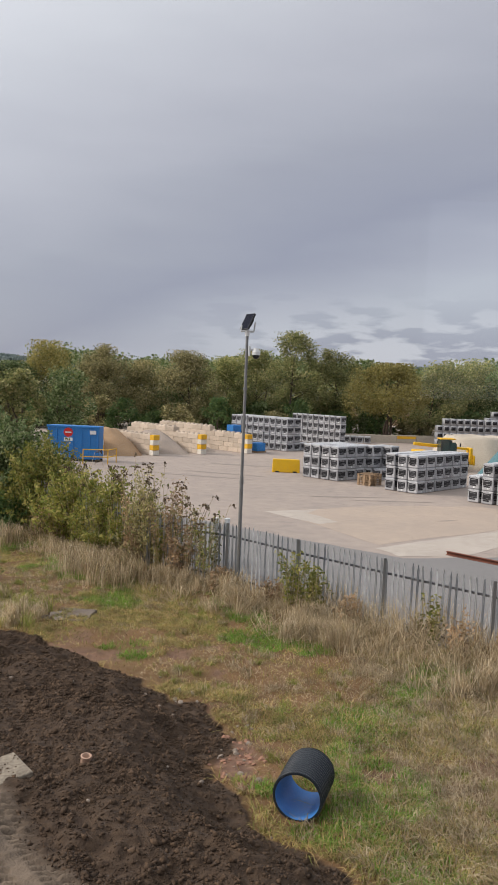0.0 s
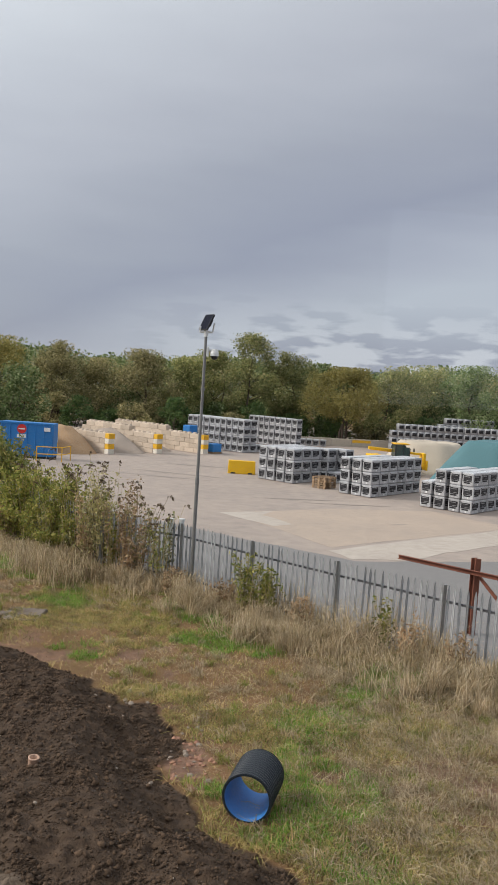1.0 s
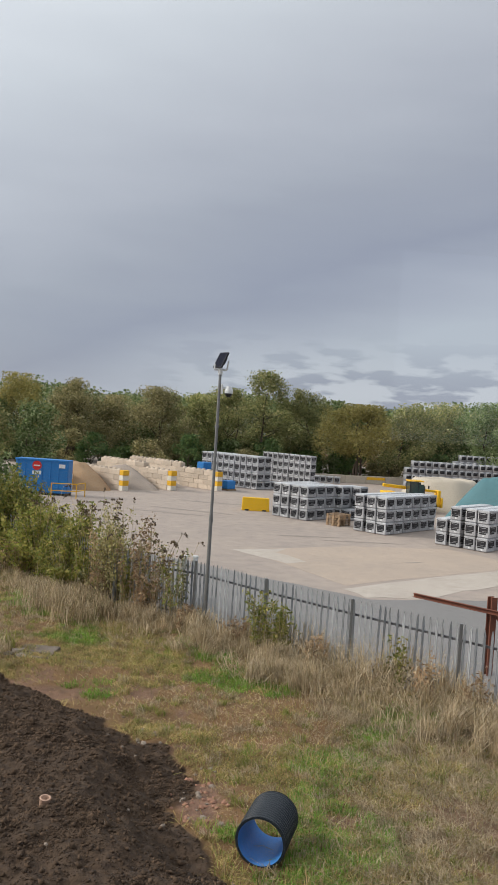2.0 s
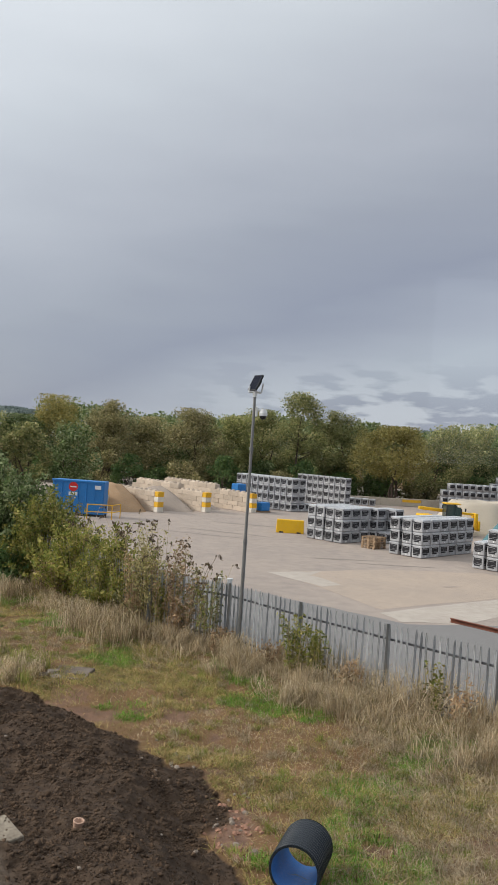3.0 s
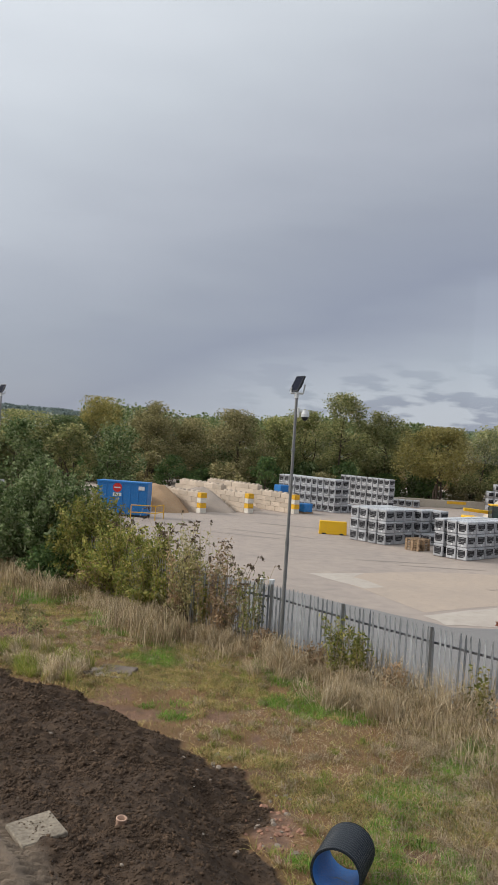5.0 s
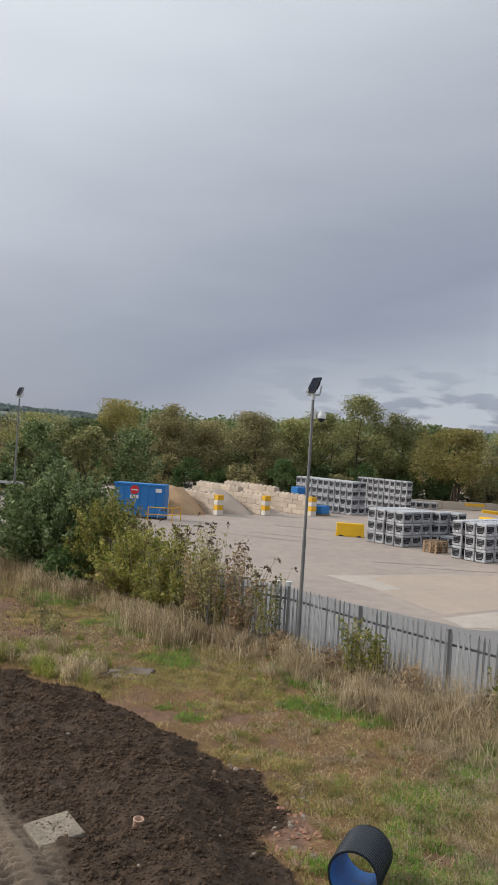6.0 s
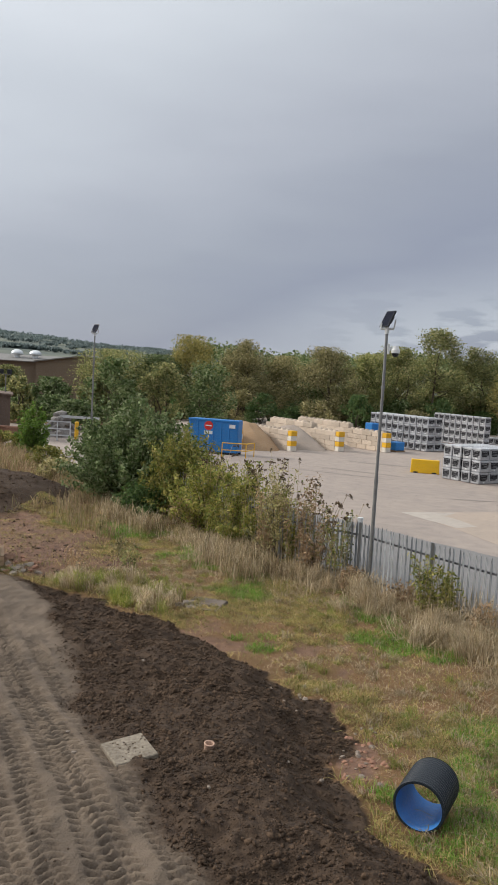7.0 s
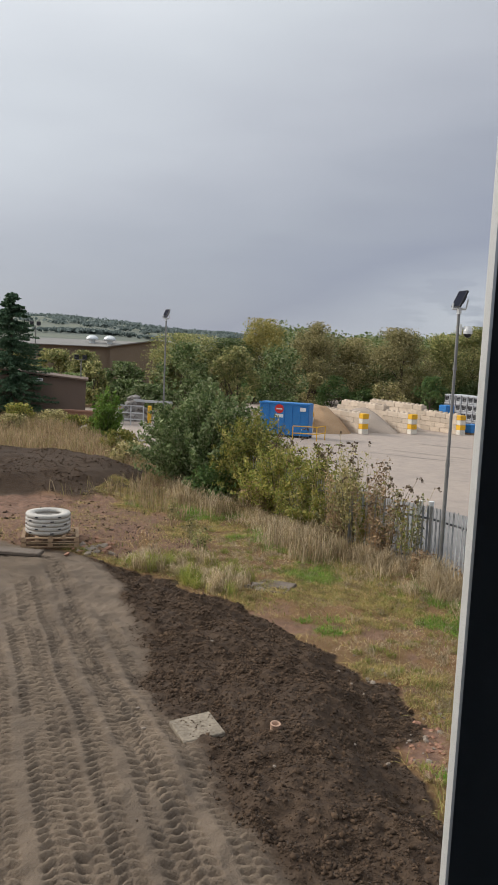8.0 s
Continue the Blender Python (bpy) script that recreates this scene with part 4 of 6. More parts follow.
def clutter():
    rr = random.Random(5)
    h = thing("rubble_pile", pose(-26.0, 60.5, 0), "pile of grey broken concrete rubble beside a pale rack", "rubble")
    for i in range(46):
        bm = bmesh.new()
        a, r = rr.uniform(0, 6.28), rr.uniform(0, 1.5)
        lump(bm, (r * math.cos(a), r * math.sin(a), max(0.2, 2.1 * (1 - r / 1.7) * rr.uniform(0.7, 1.1))), rr.uniform(0.22, 0.45), rr)
        part("chunk", bm, M_ASPHALT_GREY, h)
    heap("rubble_core", -26.0, 60.5, 1.5, 1.4, 1.9, M_ASPHALT_GREY, "grey heap of concrete fines under broken chunks", 21)
    k = thing("steel_rack", pose(-24.6, 56.6, 0, 0, 0, 8), "pale grey steel rack holding scrap metal", "rack")
    for x in (-1.0, 0.0, 1.0):
        part("upright", boxes((x - 0.04, x + 0.04, -0.04, 0.04, 0, 1.5)), M_GALV, k)
    for z in (0.45, 0.95, 1.5):
        part("beam", boxes((-1.04, 1.04, -0.052, -0.042, z - 0.05, z + 0.05)), M_GALV, k)
    for i in range(9):
        x = rr.uniform(-0.9, 0.7)
        part("scrap_bar", rods(((x, 0.1, rr.uniform(0.3, 1.2)), (x + rr.uniform(-0.5, 0.6), 0.5, rr.uniform(0.2, 1.3)), 0.05)), M_ASPHALT_GREY, k)
    y = thing("bollard", pose(-23.9, 58.7, 0), "yellow painted steel bollard", "bollard")
    part("post", rods(((0, 0, -0.05), (0, 0, 1.35), 0.16), ((0, 0, 1.35), (0, 0, 1.42), 0.16, 0.08), seg=14), M_RAIL, y)
    g = thing("height_bar", pose(-23.8, 60, 0), "dark green horizontal bar on posts with a pale edge", "barrier")
    for x in (-2.0, 1.2):
        part("post", rods(((x, 0, -0.05), (x, 0, 1.6), 0.05)), M_POLE, g)
    part("bar", boxes((-2.1, 1.3, -0.05, 0.05, 1.55, 1.75)), M_GALV, g)
    s = thing("scrap_skip", pose(-29.2, 57.5, 0, 0, 0, 10), "low rusty orange metal skip beside the shed", "skip")
    bm = boxes((-1.8, 1.4, -0.8, 0.8, 0.02, 0.75), bevel=0.04)
    part("body", bm, M_BRICKRED, s)
    part("rim", boxes((-1.85, 1.45, -0.85, -0.78, 0.72, 0.82)), M_BRICKRED, s)


clutter()


# ---- hills ----
def hills():
    n, m = 160, 26
    az = np.linspace(-1.1, 0.9, n)
    rad = np.geomspace(230, 2400, m)
    A, R = np.meshgrid(az, rad)
    crest = 0.028 + 0.009 * np.exp(-((A + 0.62) / 0.18) ** 2) + 0.004 * np.sin(A * 9) - 0.004 * np.exp(-((A + 0.2) / 0.12) ** 2)
    rise = smooth01((R - 230) / 1400) - 0.35 * smooth01((R - 1750) / 700)
    Z = -0.6 + crest * 0.86 * 1500 * rise * (0.9 + 0.2 * vnoise(A * 100, R / 60, 6.0, 50))
    v = np.stack([R * np.sin(A), R * np.cos(A), Z], -1).reshape(-1, 3)
    ii = np.arange(n * m).reshape(m, n)
    f = np.stack([ii[:-1, :-1], ii[:-1, 1:], ii[1:, 1:], ii[1:, :-1]], -1).reshape(-1, 4)
    mt = mat("hill_fields", (0.20, 0.21, 0.15), (0.10, 0.12, 0.11), 0.004, 0.02, 0.95, 0)
    tagged(part("backdrop_hills", np_mesh("backdrop_hills", v, f), mt, smooth=True), "distant green hillside with fields and woods", "hills", kind="structure")
    return lambda a, r: float(-0.6 + 0) if r < 230 else np.interp(r, rad, Z[:, int(np.argmin(np.abs(az - a)))])


hill_z = hills()


# ---- plants ----
def leaf_mesh(name, centres, size, seed, flat=0.35, long=1.7):
    """Many small leaves, one four-cornered blade each, turned at random."""
    r = np.random.default_rng(seed)
    n = len(centres)
    d = r.normal(size=(n, 3))
    d[:, 2] *= 1 - flat
    d /= np.linalg.norm(d, axis=1)[:, None]
    o = np.cross(d, r.normal(size=(n, 3)))
    o /= np.linalg.norm(o, axis=1)[:, None] + 1e-9
    s = (size * r.uniform(0.6, 1.35, n))[:, None]
    a, b = d * s * long / 2, o * s / 2
    v = np.stack([centres - a, centres + b - a * 0.1, centres + a, centres - b - a * 0.1], 1).reshape(-1, 3)
    return np_mesh(name, v, np.arange(4 * n).reshape(n, 4))


def tube(points, radii, seg=6):
    """Vertices and faces of a bent tapering limb."""
    points = np.asarray(points, float)
    v, f = [], []
    for i, p in enumerate(points):
        t = points[min(i + 1, len(points) - 1)] - points[max(i - 1, 0)]
        t = t / (np.linalg.norm(t) + 1e-9)
        a = np.cross(t, (0.3, 0.9, 0.1))
        a /= np.linalg.norm(a)
        b = np.cross(t, a)
        for k in range(seg):
            q = 2 * math.pi * k / seg
            v.append(p + radii[i] * (math.cos(q) * a + math.sin(q) * b))
    for i in range(len(points) - 1):
        for k in range(seg):
            f.append((i * seg + k, i * seg + (k + 1) % seg, (i + 1) * seg + (k + 1) % seg, (i + 1) * seg + k))
    return v, f


def limbs(h, spread_, n, seed, base=0.12, stems=1):
    """Trunk and limbs of a broad-leaved plant; returns mesh and the limb ends."""
    r = random.Random(seed)
    V, F, ends = [], [], []

    def add(pts, rad):
        v, f = tube(pts, rad)
        o = len(V)
        V.extend(v)
        F.extend([tuple(i + o for i in q) for q in f])

    for s in range(stems):
        lean = r.uniform(0, 6.28)
        k = 0.0 if stems == 1 else r.uniform(0.15, 0.45) * spread_
        top = np.array((k * math.cos(lean), k * math.sin(lean), h * r.uniform(0.7, 0.9)))
        foot = np.array((0.12 * k * math.cos(lean), 0.12 * k * math.sin(lean), -0.25))
        pts = [foot + (top - foot) * t + np.array((r.uniform(-1, 1), r.uniform(-1, 1), 0)) * 0.05 * h * (t > 0) * (t < 1) for t in (0, 0.2, 0.4, 0.6, 0.8, 1.0)]
        add(pts, [base * (1 - 0.85 * t) for t in (0, 0.2, 0.4, 0.6, 0.8, 1.0)])
        for i in range(n):
            t = r.uniform(0.18, 0.85)
            p = foot + (top - foot) * t
            a = r.uniform(0, 6.28)
            ln = spread_ * r.uniform(0.5, 1.0) * (1.1 - 0.5 * t)
            q = p + np.array((math.cos(a) * ln, math.sin(a) * ln, ln * r.uniform(0.3, 1.0)))
            mid = (p + q) / 2 + np.array((0, 0, -0.06 * ln))
            add([p, mid, q], [base * 0.45 * (1 - 0.6 * t), base * 0.3 * (1 - 0.6 * t), base * 0.06])
            ends.append(q)
        ends.append(top)
    return np_mesh("trunk", V, F), np.array(ends)


def crown_points(h, rx, low, n, lobes, seed, ragged=0.36):
    """Leaf places in clumps over an uneven crown; more near the surface, with gaps."""
    r = np.random.default_rng(seed)
    c = []
    for k in range(int(lobes * 1.9)):
        a, q = r.uniform(0, 6.28), np.sqrt(r.uniform(0, 1)) * 0.88
        t = r.uniform(0.06, 0.97)
        wide = rx * max(0.2, 1.0 - 0.9 * abs(t - 0.40) ** 1.35 * 1.5)
        c.append((math.cos(a) * q * wide, math.sin(a) * q * wide, low + (h - low) * t, r.uniform(0.12, 0.28) * rx))
    c.append((0, 0, h - 0.2 * rx, 0.18 * rx))
    c = np.array(c)
    pick = r.integers(0, len(c), n)
    d = r.normal(size=(n, 3))
    d /= np.linalg.norm(d, axis=1)[:, None]
    rad = c[pick, 3] * (0.45 + 0.55 * r.random(n) ** 0.5)
    # each lobe breaks into small sprays
    sprays = np.round(d * 2.6 + r.uniform(-0.3, 0.3, (n, 3)))
    sprays /= np.linalg.norm(sprays, axis=1)[:, None] + 1e-6
    d = d * 0.45 + sprays * 0.55
    p = c[pick, :3] + d * rad[:, None] + r.normal(size=(n, 3)) * ragged * c[pick, 3][:, None] * 0.7
    keep = (p[:, 2] > low * 0.6) & (p[:, 2] < h * 1.03)
    return p[keep]


def tree(name, x, y, h, rx, low, leaves, n, size, seed, label, category="tree", lobes=26, stems=1, base=0.16, group=""):
    t = thing(name, pose(x, y, 0), label, category, group)
    wood, ends = limbs(h * 0.95, rx * 0.75, 9 if stems == 1 else 4, seed, base, stems)
    part("trunk", wood, M_BARK, t, "bare dark limbs", smooth=True)
    pts = crown_points(h, rx, low, n, lobes, seed)
    part("crown", leaf_mesh("crown", pts, size, seed + 1), leaves, t)
    return t


def at_px(px, dist):
    return (px - 444) * 0.0637 * dist / 90.0


def top_z(px, py, dist):
    return 6.17 + (677 + 0.04 * (px - 525) - py) * dist / 1400.0


TREES = [(-62, 632, 150, L_GREEN, "green"), (18, 640, 130, L_WILLOW, "grey-green"), (92, 606, 120, L_YELLOW, "yellow-tinged"), (182, 612, 112, L_OLIVE, "thin olive brown"), (262, 640, 95, L_OLIVE, "olive green"), (340, 624, 115, L_OLIVE, "olive"), (402, 634, 95, L_GREEN, "green"), (456, 622, 100, L_GREEN, "green"), (526, 590, 96, L_GREEN, "tall green"), (602, 622, 105, L_GREEN, "green"), (692, 646, 150, L_YELLOW, "yellowing autumn"), (772, 640, 105, L_GREEN, "green"), (846, 640, 125, L_GREEN, "green"), (925, 638, 120, L_WILLOW, "grey-green"), (1010, 632, 130, L_GREEN, "green")]
for i, (px, py, wpx, lf, word) in enumerate(TREES):
    d = 93.0 + (i * 37 % 5) * 1.3
    if i == 10:
        d = 90.0
    h = top_z(px, py, d)
    low = 3.0 if i == 10 else 1.2
    tree("tree", at_px(px, d), d, h, wpx * d / 1400 * (0.54 if i == 10 else 0.63), low, lf, 15500, 0.14, 100 + i, f"{word} leafy tree in the row behind the yard", lobes=30, stems=3 if i in (3, 10, 7) else 1, base=0.17, group="trees behind the yard")
for i in range(2, 16):
    px = -190 + i * 82 + 30 * math.sin(i * 2.1)
    d = 108.0 + 3 * math.sin(i * 1.7)
    tree("tree", at_px(px, d), d, top_z(px, 652 - 12 * math.sin(i * 2.7), d), 5.0, 1.5, (L_GREEN, L_WILLOW, L_OLIVE)[i % 3], 3200, 0.27, 200 + i, "leafy green tree farther back in the wood", lobes=22, group="trees behind the yard")
for i in range(3, 24):
    px = -200 + i * 53 + 16 * math.sin(i * 3.1)
    d = 89.5 + 1.2 * math.sin(i * 2.2)
    if 625 < px < 745:
        continue
    if 560 < px < 1200:
        d += 3.5
    tree("shrub", at_px(px, d), d, 3.2 + 1.0 * math.sin(i * 1.9), 2.3, 0.2, (L_DARK, L_OLIVE, L_DARK)[i % 3], 2000, 0.17, 300 + i, "dark leafy shrub under the trees", "shrub", lobes=14, stems=4, base=0.06, group="shrubs under the trees")
for i in range(26):
    px = -60 + i * 42 + 14 * math.sin(i * 2.7)
    d = 96.5 + 1.5 * math.sin(i * 1.3)
    tree("shrub", at_px(px, d), d, 4.0 + 1.3 * math.sin(i * 2.9), 3.2, 0.1, (L_DARK, L_WILLOW, L_DARK, L_OLIVE)[i % 4], 2600, 0.19, 340 + i, "dense dark undergrowth behind the yard wall", "shrub", lobes=18, stems=5, base=0.06, group="shrubs under the trees")
# trees and hedge to the left of the yard
for x, y, h, rx, lf, sd in ((-25.8, 72, 6.5, 3.3, L_WILLOW, 1), (-28.6, 75, 5.0, 2.2, L_GREEN, 2), (-21.5, 74, 6.3, 3.0, L_GREEN, 3), (-18.0, 78, 6.8, 3.2, L_WILLOW, 4), (-40.0, 79, 5.2, 2.4, L_GREEN, 5), (-41.5, 82, 5.0, 3.0, L_GREEN, 6), (-46.5, 84, 5.2, 3.0, L_GREEN, 7), (-33.9, 69, 4.3, 1.6, L_GREEN, 8), (-52, 86, 5.0, 3.0, L_GREEN, 9), (-37.5, 72, 3.0, 2.4, L_WILLOW, 10), (-31.0, 70, 2.8, 2.3, L_WILLOW, 11), (-35.0, 78, 4.2, 2.8, L_WILLOW, 12), (-43.5, 76, 3.2, 2.6, L_DARK, 13), (-29.5, 80, 4.0, 2.8, L_WILLOW, 14), (-27.6, 67, 2.6, 2.2, L_WILLOW, 15), (-39.5, 69, 2.4, 2.0, L_WILLOW, 16)):
    tree("tree", x, y, h, rx, 0.4, lf, 4200, 0.19, 400 + sd, "leafy green tree beside the sheds", lobes=22, stems=3, base=0.1, group="trees by the sheds")
def bush(x, y, h, rx, leaves, stems, per, size, seed, label, low=0.15):
    """Many arching stems from one foot, leafy along their upper parts."""
    t = thing("bush", pose(x, y, zat(x, y)), label, "bush", "bushes by the fence")
    r = np.random.default_rng(seed)
    V, F, pts = [], [], []
    for k in range(stems):
        a, q = r.uniform(0, 6.28), r.random() ** 0.6
        top = h * math.sqrt(max(0.03, 1 - 0.9 * q * q)) * r.uniform(0.72, 1.06)
        foot = np.array((math.cos(a) * q * rx * 0.25, math.sin(a) * q * rx * 0.25, -0.05))
        tip = np.array((math.cos(a) * q * rx, math.sin(a) * q * rx, top))
        bow = np.array((math.cos(a), math.sin(a), 0)) * -0.12 * rx * q
        s = np.linspace(0, 1, 5)[:, None]
        line = foot + (tip - foot) * s + bow * np.sin(s * math.pi)
        v, f = tube(line, np.array((0.022, 0.018, 0.013, 0.009, 0.004)) * (0.6 + 0.12 * h), 4)
        o = len(V)
        V += v
        F += [tuple(i + o for i in z) for z in f]
        u = (low + (1.04 - low) * r.random(per) ** 0.75)[:, None]
        p = foot + (tip - foot) * u + bow * np.sin(u * math.pi)
        pts.append(p + r.normal(size=p.shape) * (0.05 + 0.075 * h * (1.15 - u) * 0.8) * np.array((1, 1, 0.7)))
    part("stems", np_mesh("stems", V, F), M_BARK, t, "thin brown stems")
    pts = np.concatenate(pts)
    part("foliage", leaf_mesh("foliage", pts[pts[:, 2] > 0.02], size, seed + 1, 0.0, 2.3), leaves, t)


bush(-22.3, 47.4, 3.5, 1.15, leafy("bright_sapling_leaves", [(0.10, 0.20, 0.03), (0.18, 0.30, 0.05), (0.24, 0.33, 0.08)]), 40, 80, 0.10, 431, "slender bright green sapling in rough grass")


def conifer(x, y, h, r):
    t = thing("conifer", pose(x, y, 0), "tall dark green conifer beside the shed", "conifer")
    v, f = tube([(0, 0, -0.2), (0, 0, h * 0.5), (0, 0, h)], (0.22, 0.13, 0.02), 8)
    part("trunk", np_mesh("trunk", v, f), M_BARK, t)
    q = np.random.default_rng(77)
    pts = []
    for k in range(430):
        z = h * (0.02 + 0.96 * q.random() ** 1.2)
        ln = r * (1 - z / h) ** 0.72 * q.uniform(0.65, 1.15) + 0.12
        a = q.uniform(0, 6.28)
        s = q.random(95) ** 0.7
        p = np.stack([np.cos(a) * ln * s, np.sin(a) * ln * s, z - 0.28 * ln * s + 0.16 * ln * s * s], -1)
        pts.append(p + q.normal(size=p.shape) * (0.035 + 0.05 * (1 - s))[:, None] * np.array((1.5, 1.5, 0.8)))
    part("foliage", leaf_mesh("foliage", np.concatenate(pts), 0.10, 78, 0.1, 2.2), L_CONIFER, t)


conifer(-35.6, 57.4, 10.0, 4.0)

for x, y, h, rx, sd in ((-31.5, 51.5, 1.5, 1.6, 1), (-28.6, 52.0, 1.2, 1.5, 2), (-26.2, 50.5, 1.1, 1.2, 3), (-34.5, 50.0, 1.8, 1.8, 4), (-24.2, 49.5, 1.0, 1.0, 5), (-29.5, 47.5, 1.1, 1.4, 6), (-18.6, 41.5, 1.3, 1.3, 7), (-16.2, 37.5, 1.2, 1.2, 8)):
    tree("shrub", x, y, h, rx, 0.05, (L_OLIVE, L_HEDGE)[sd % 2], 1500, 0.10, 450 + sd, "low brownish scrub in rough grass", "shrub", lobes=14, stems=6, base=0.03, group="low scrub")

# far woods and hedgerows on the hillside
rr = np.random.default_rng(15)
pts = []
for k in range(1000):
    a = rr.uniform(-0.95, 0.75)
    r = rr.uniform(900, 1500) if k % 3 else rr.uniform(1180, 1420)
    if k % 4 == 0:
        r = 650 + 120 * math.sin(a * 11)
    c = np.array((r * math.sin(a), r * math.cos(a), hill_z(a, r) + 2.5))
    s = rr.uniform(2.2, 5.2) * r / 1200
    pts.append(c + rr.normal(size=(60, 3)) * np.array((s * 1.9, s, s * 0.24)))
tagged(part("far_woods", leaf_mesh("far_woods", np.concatenate(pts), 3.4, 16, 0.1, 1.2), L_HAZE), "distant woods and hedgerows on the hillside, haze put into their colour", "woods", kind="stuff")
pts = []
for k in range(330):
    a = rr.uniform(-0.25, 0.55)
    r = rr.uniform(150, 260)
    c = np.array((r * math.sin(a), r * math.cos(a), (0.019 + 0.004 * math.sin(a * 21 + 1) + 0.003 * math.sin(a * 47)) * r + 6.2 - 4.0 * rr.random() ** 2))
    pts.append(c + np.clip(rr.normal(size=(130, 3)), -1.8, 1.8) * np.array((2.4, 2.0, 1.1)))
tagged(part("far_woods", leaf_mesh("far_woods", np.concatenate(pts), 0.55, 17, 0.1, 1.3), L_WILLOW), "dark wooded skyline behind the yard trees", "woods", kind="stuff")
hs = thing("farmhouse", pose(-690, 1130, hill_z(-0.55, 1330) + 1), "small pale farmhouse on the far hillside", "house")
part("wall", boxes((-9, 9, -4, 4, -4, 6)), M_WHITE, hs)
part("roof", boxes((-10, 10, -5, 5, 6, 8.5), bevel=1.2), M_ROOF, hs)

# ---- shrubs by the fence ----
bush(-10.7, 33.2, 4.35, 3.4, L_WILLOW, 180, 170, 0.085, 501, "large dense grey-green willow bush by the fence")
bush(-12.4, 34.4, 3.6, 1.7, L_WILLOW, 60, 120, 0.085, 502, "grey-green willow bush joining the large one")
bush(-7.8, 30.9, 3.5, 2.2, L_HEDGE, 95, 115, 0.07, 503, "yellow-green leafy bush by the fence")
bush(-6.2, 28.6, 2.7, 1.9, L_HEDGE, 80, 110, 0.062, 504, "olive and yellow leafy bush over the fence")
bush(-4.5, 26.6, 2.8, 1.5, L_HEDGE, 70, 110, 0.056, 505, "leafy yellow-green bush in front of the fence")
bush(-3.0, 24.8, 2.6, 1.2, L_OLIVE, 50, 80, 0.052, 507, "leafy olive bush in front of the fence")
bush(-9.3, 30.2, 1.4, 1.3, L_DARK, 50, 60, 0.085, 506, "low dark green nettle clump under the bush", 0.05)


def blades(name, x, y, h, w, material, label, category, seed, lean=0.6, droop=0.3):
    """Grass blades: bent strips of three triangles."""
    r = np.random.default_rng(seed)
    n = len(x)
    z = ground_height(x, y, False)[0]
    a, b = r.uniform(0, 2 * math.pi, n), r.uniform(0, 2 * math.pi, n)
    ln = np.abs(r.normal(0, lean, n)) * h
    dx, dy = np.cos(a) * ln, np.sin(a) * ln
    wx, wy = np.cos(b) * w / 2, np.sin(b) * w / 2
    base = np.stack([x, y, z - 0.02], -1)
    side_ = np.stack([wx, wy, 0 * wx], -1)
    mid = base + np.stack([dx * 0.4, dy * 0.4, h * 0.62], -1)
    tip = base + np.stack([dx, dy, h * (1 - droop * np.minimum(1, ln / h))], -1)
    v = np.stack([base - side_, base + side_, mid - side_ * 0.8, mid + side_ * 0.8, tip], 1).reshape(-1, 3)
    o = (np.arange(n) * 5)[:, None]
    f = np.concatenate([o + np.array([0, 1, 3]), o + np.array([0, 3, 2]), o + np.array([2, 3, 4])])
    ob = part(name, np_mesh(name, v, f), material)
    return tagged(ob, label, category, kind="stuff")


def scatter(n, x0, x1, y0, y1, keep, seed):
    r = np.random.default_rng(seed)
    x, y = r.uniform(x0, x1, n), r.uniform(y0, y1, n)
    k = keep(x, y, r.random(n))
    return x[k], y[k]


def off_pipe(x, y):
    """True outside the ground that the drain pipe lies on."""
    u, v = (x - 0.86) * 0.951 - (y - 10.12) * 0.309, (x - 0.86) * 0.309 + (y - 10.12) * 0.951
    return (np.abs(u) > 0.30) | (v < -0.12) | (v > 0.9)


def turf_keep(x, y, q):
    e, f = edge_dist(x, y), side(x, y, FENCE_NP)
    bare = ground_height(x, y, False)[3]
    p = 0.62 * np.clip(0.26 + 2.2 * (vnoise(x, y, 1.3, 30) - 0.38) + 1.3 * (vnoise(x, y, 0.38, 31) - 0.5), 0.04, 1) * (1 - 0.93 * bare)
    p = np.maximum(p, 0.55 * smooth01(1.2 - np.hypot((x - 0.75) / 1.0, (y - 9.7) / 1.1)))
    p = p * np.clip(1.4 - np.maximum(y - 18, 0) / 22, 0.25, 1)
    return (e > -0.03 + 0.12 * vnoise(x, y, 0.3, 32)) & (f < 0.2) & (q < p) & off_pipe(x, y)


x, y = scatter(1500000, -14, 8.5, 7.2, 31, turf_keep, 41)
r = np.random.default_rng(42)
h = r.uniform(0.05, 0.15, len(x)) * (0.6 + 0.9 * vnoise(x, y, 0.35, 61))
blades("grass", x, y, h, r.uniform(0.008, 0.017, len(x)), L_TURF, "tired yellow-green turf with straw and bare patches", "grass", 43, 1.7, 0.7)


def fresh_keep(x, y, q):
    e, f = edge_dist(x, y), side(x, y, FENCE_NP)
    return (ground_height(x, y, False)[3] < 0.3) & (e > 0.3) & (f < -0.8) & off_pipe(x, y) & (vnoise(x, y, 1.5, 33) + 0.35 * vnoise(x, y, 0.45, 34) + 0.24 * smooth01(1.3 - np.hypot((x - 1.7) / 1.3, (y - 10.2) / 1.8)) > 0.81 + 0.14 * q)


x, y = scatter(420000, -12, 8, 8, 30, fresh_keep, 44)
blades("grass", x, y, r.uniform(0.07, 0.19, len(x)), r.uniform(0.009, 0.016, len(x)), L_FRESH, "fresh bright green grass patches", "grass", 45, 1.1, 0.6)


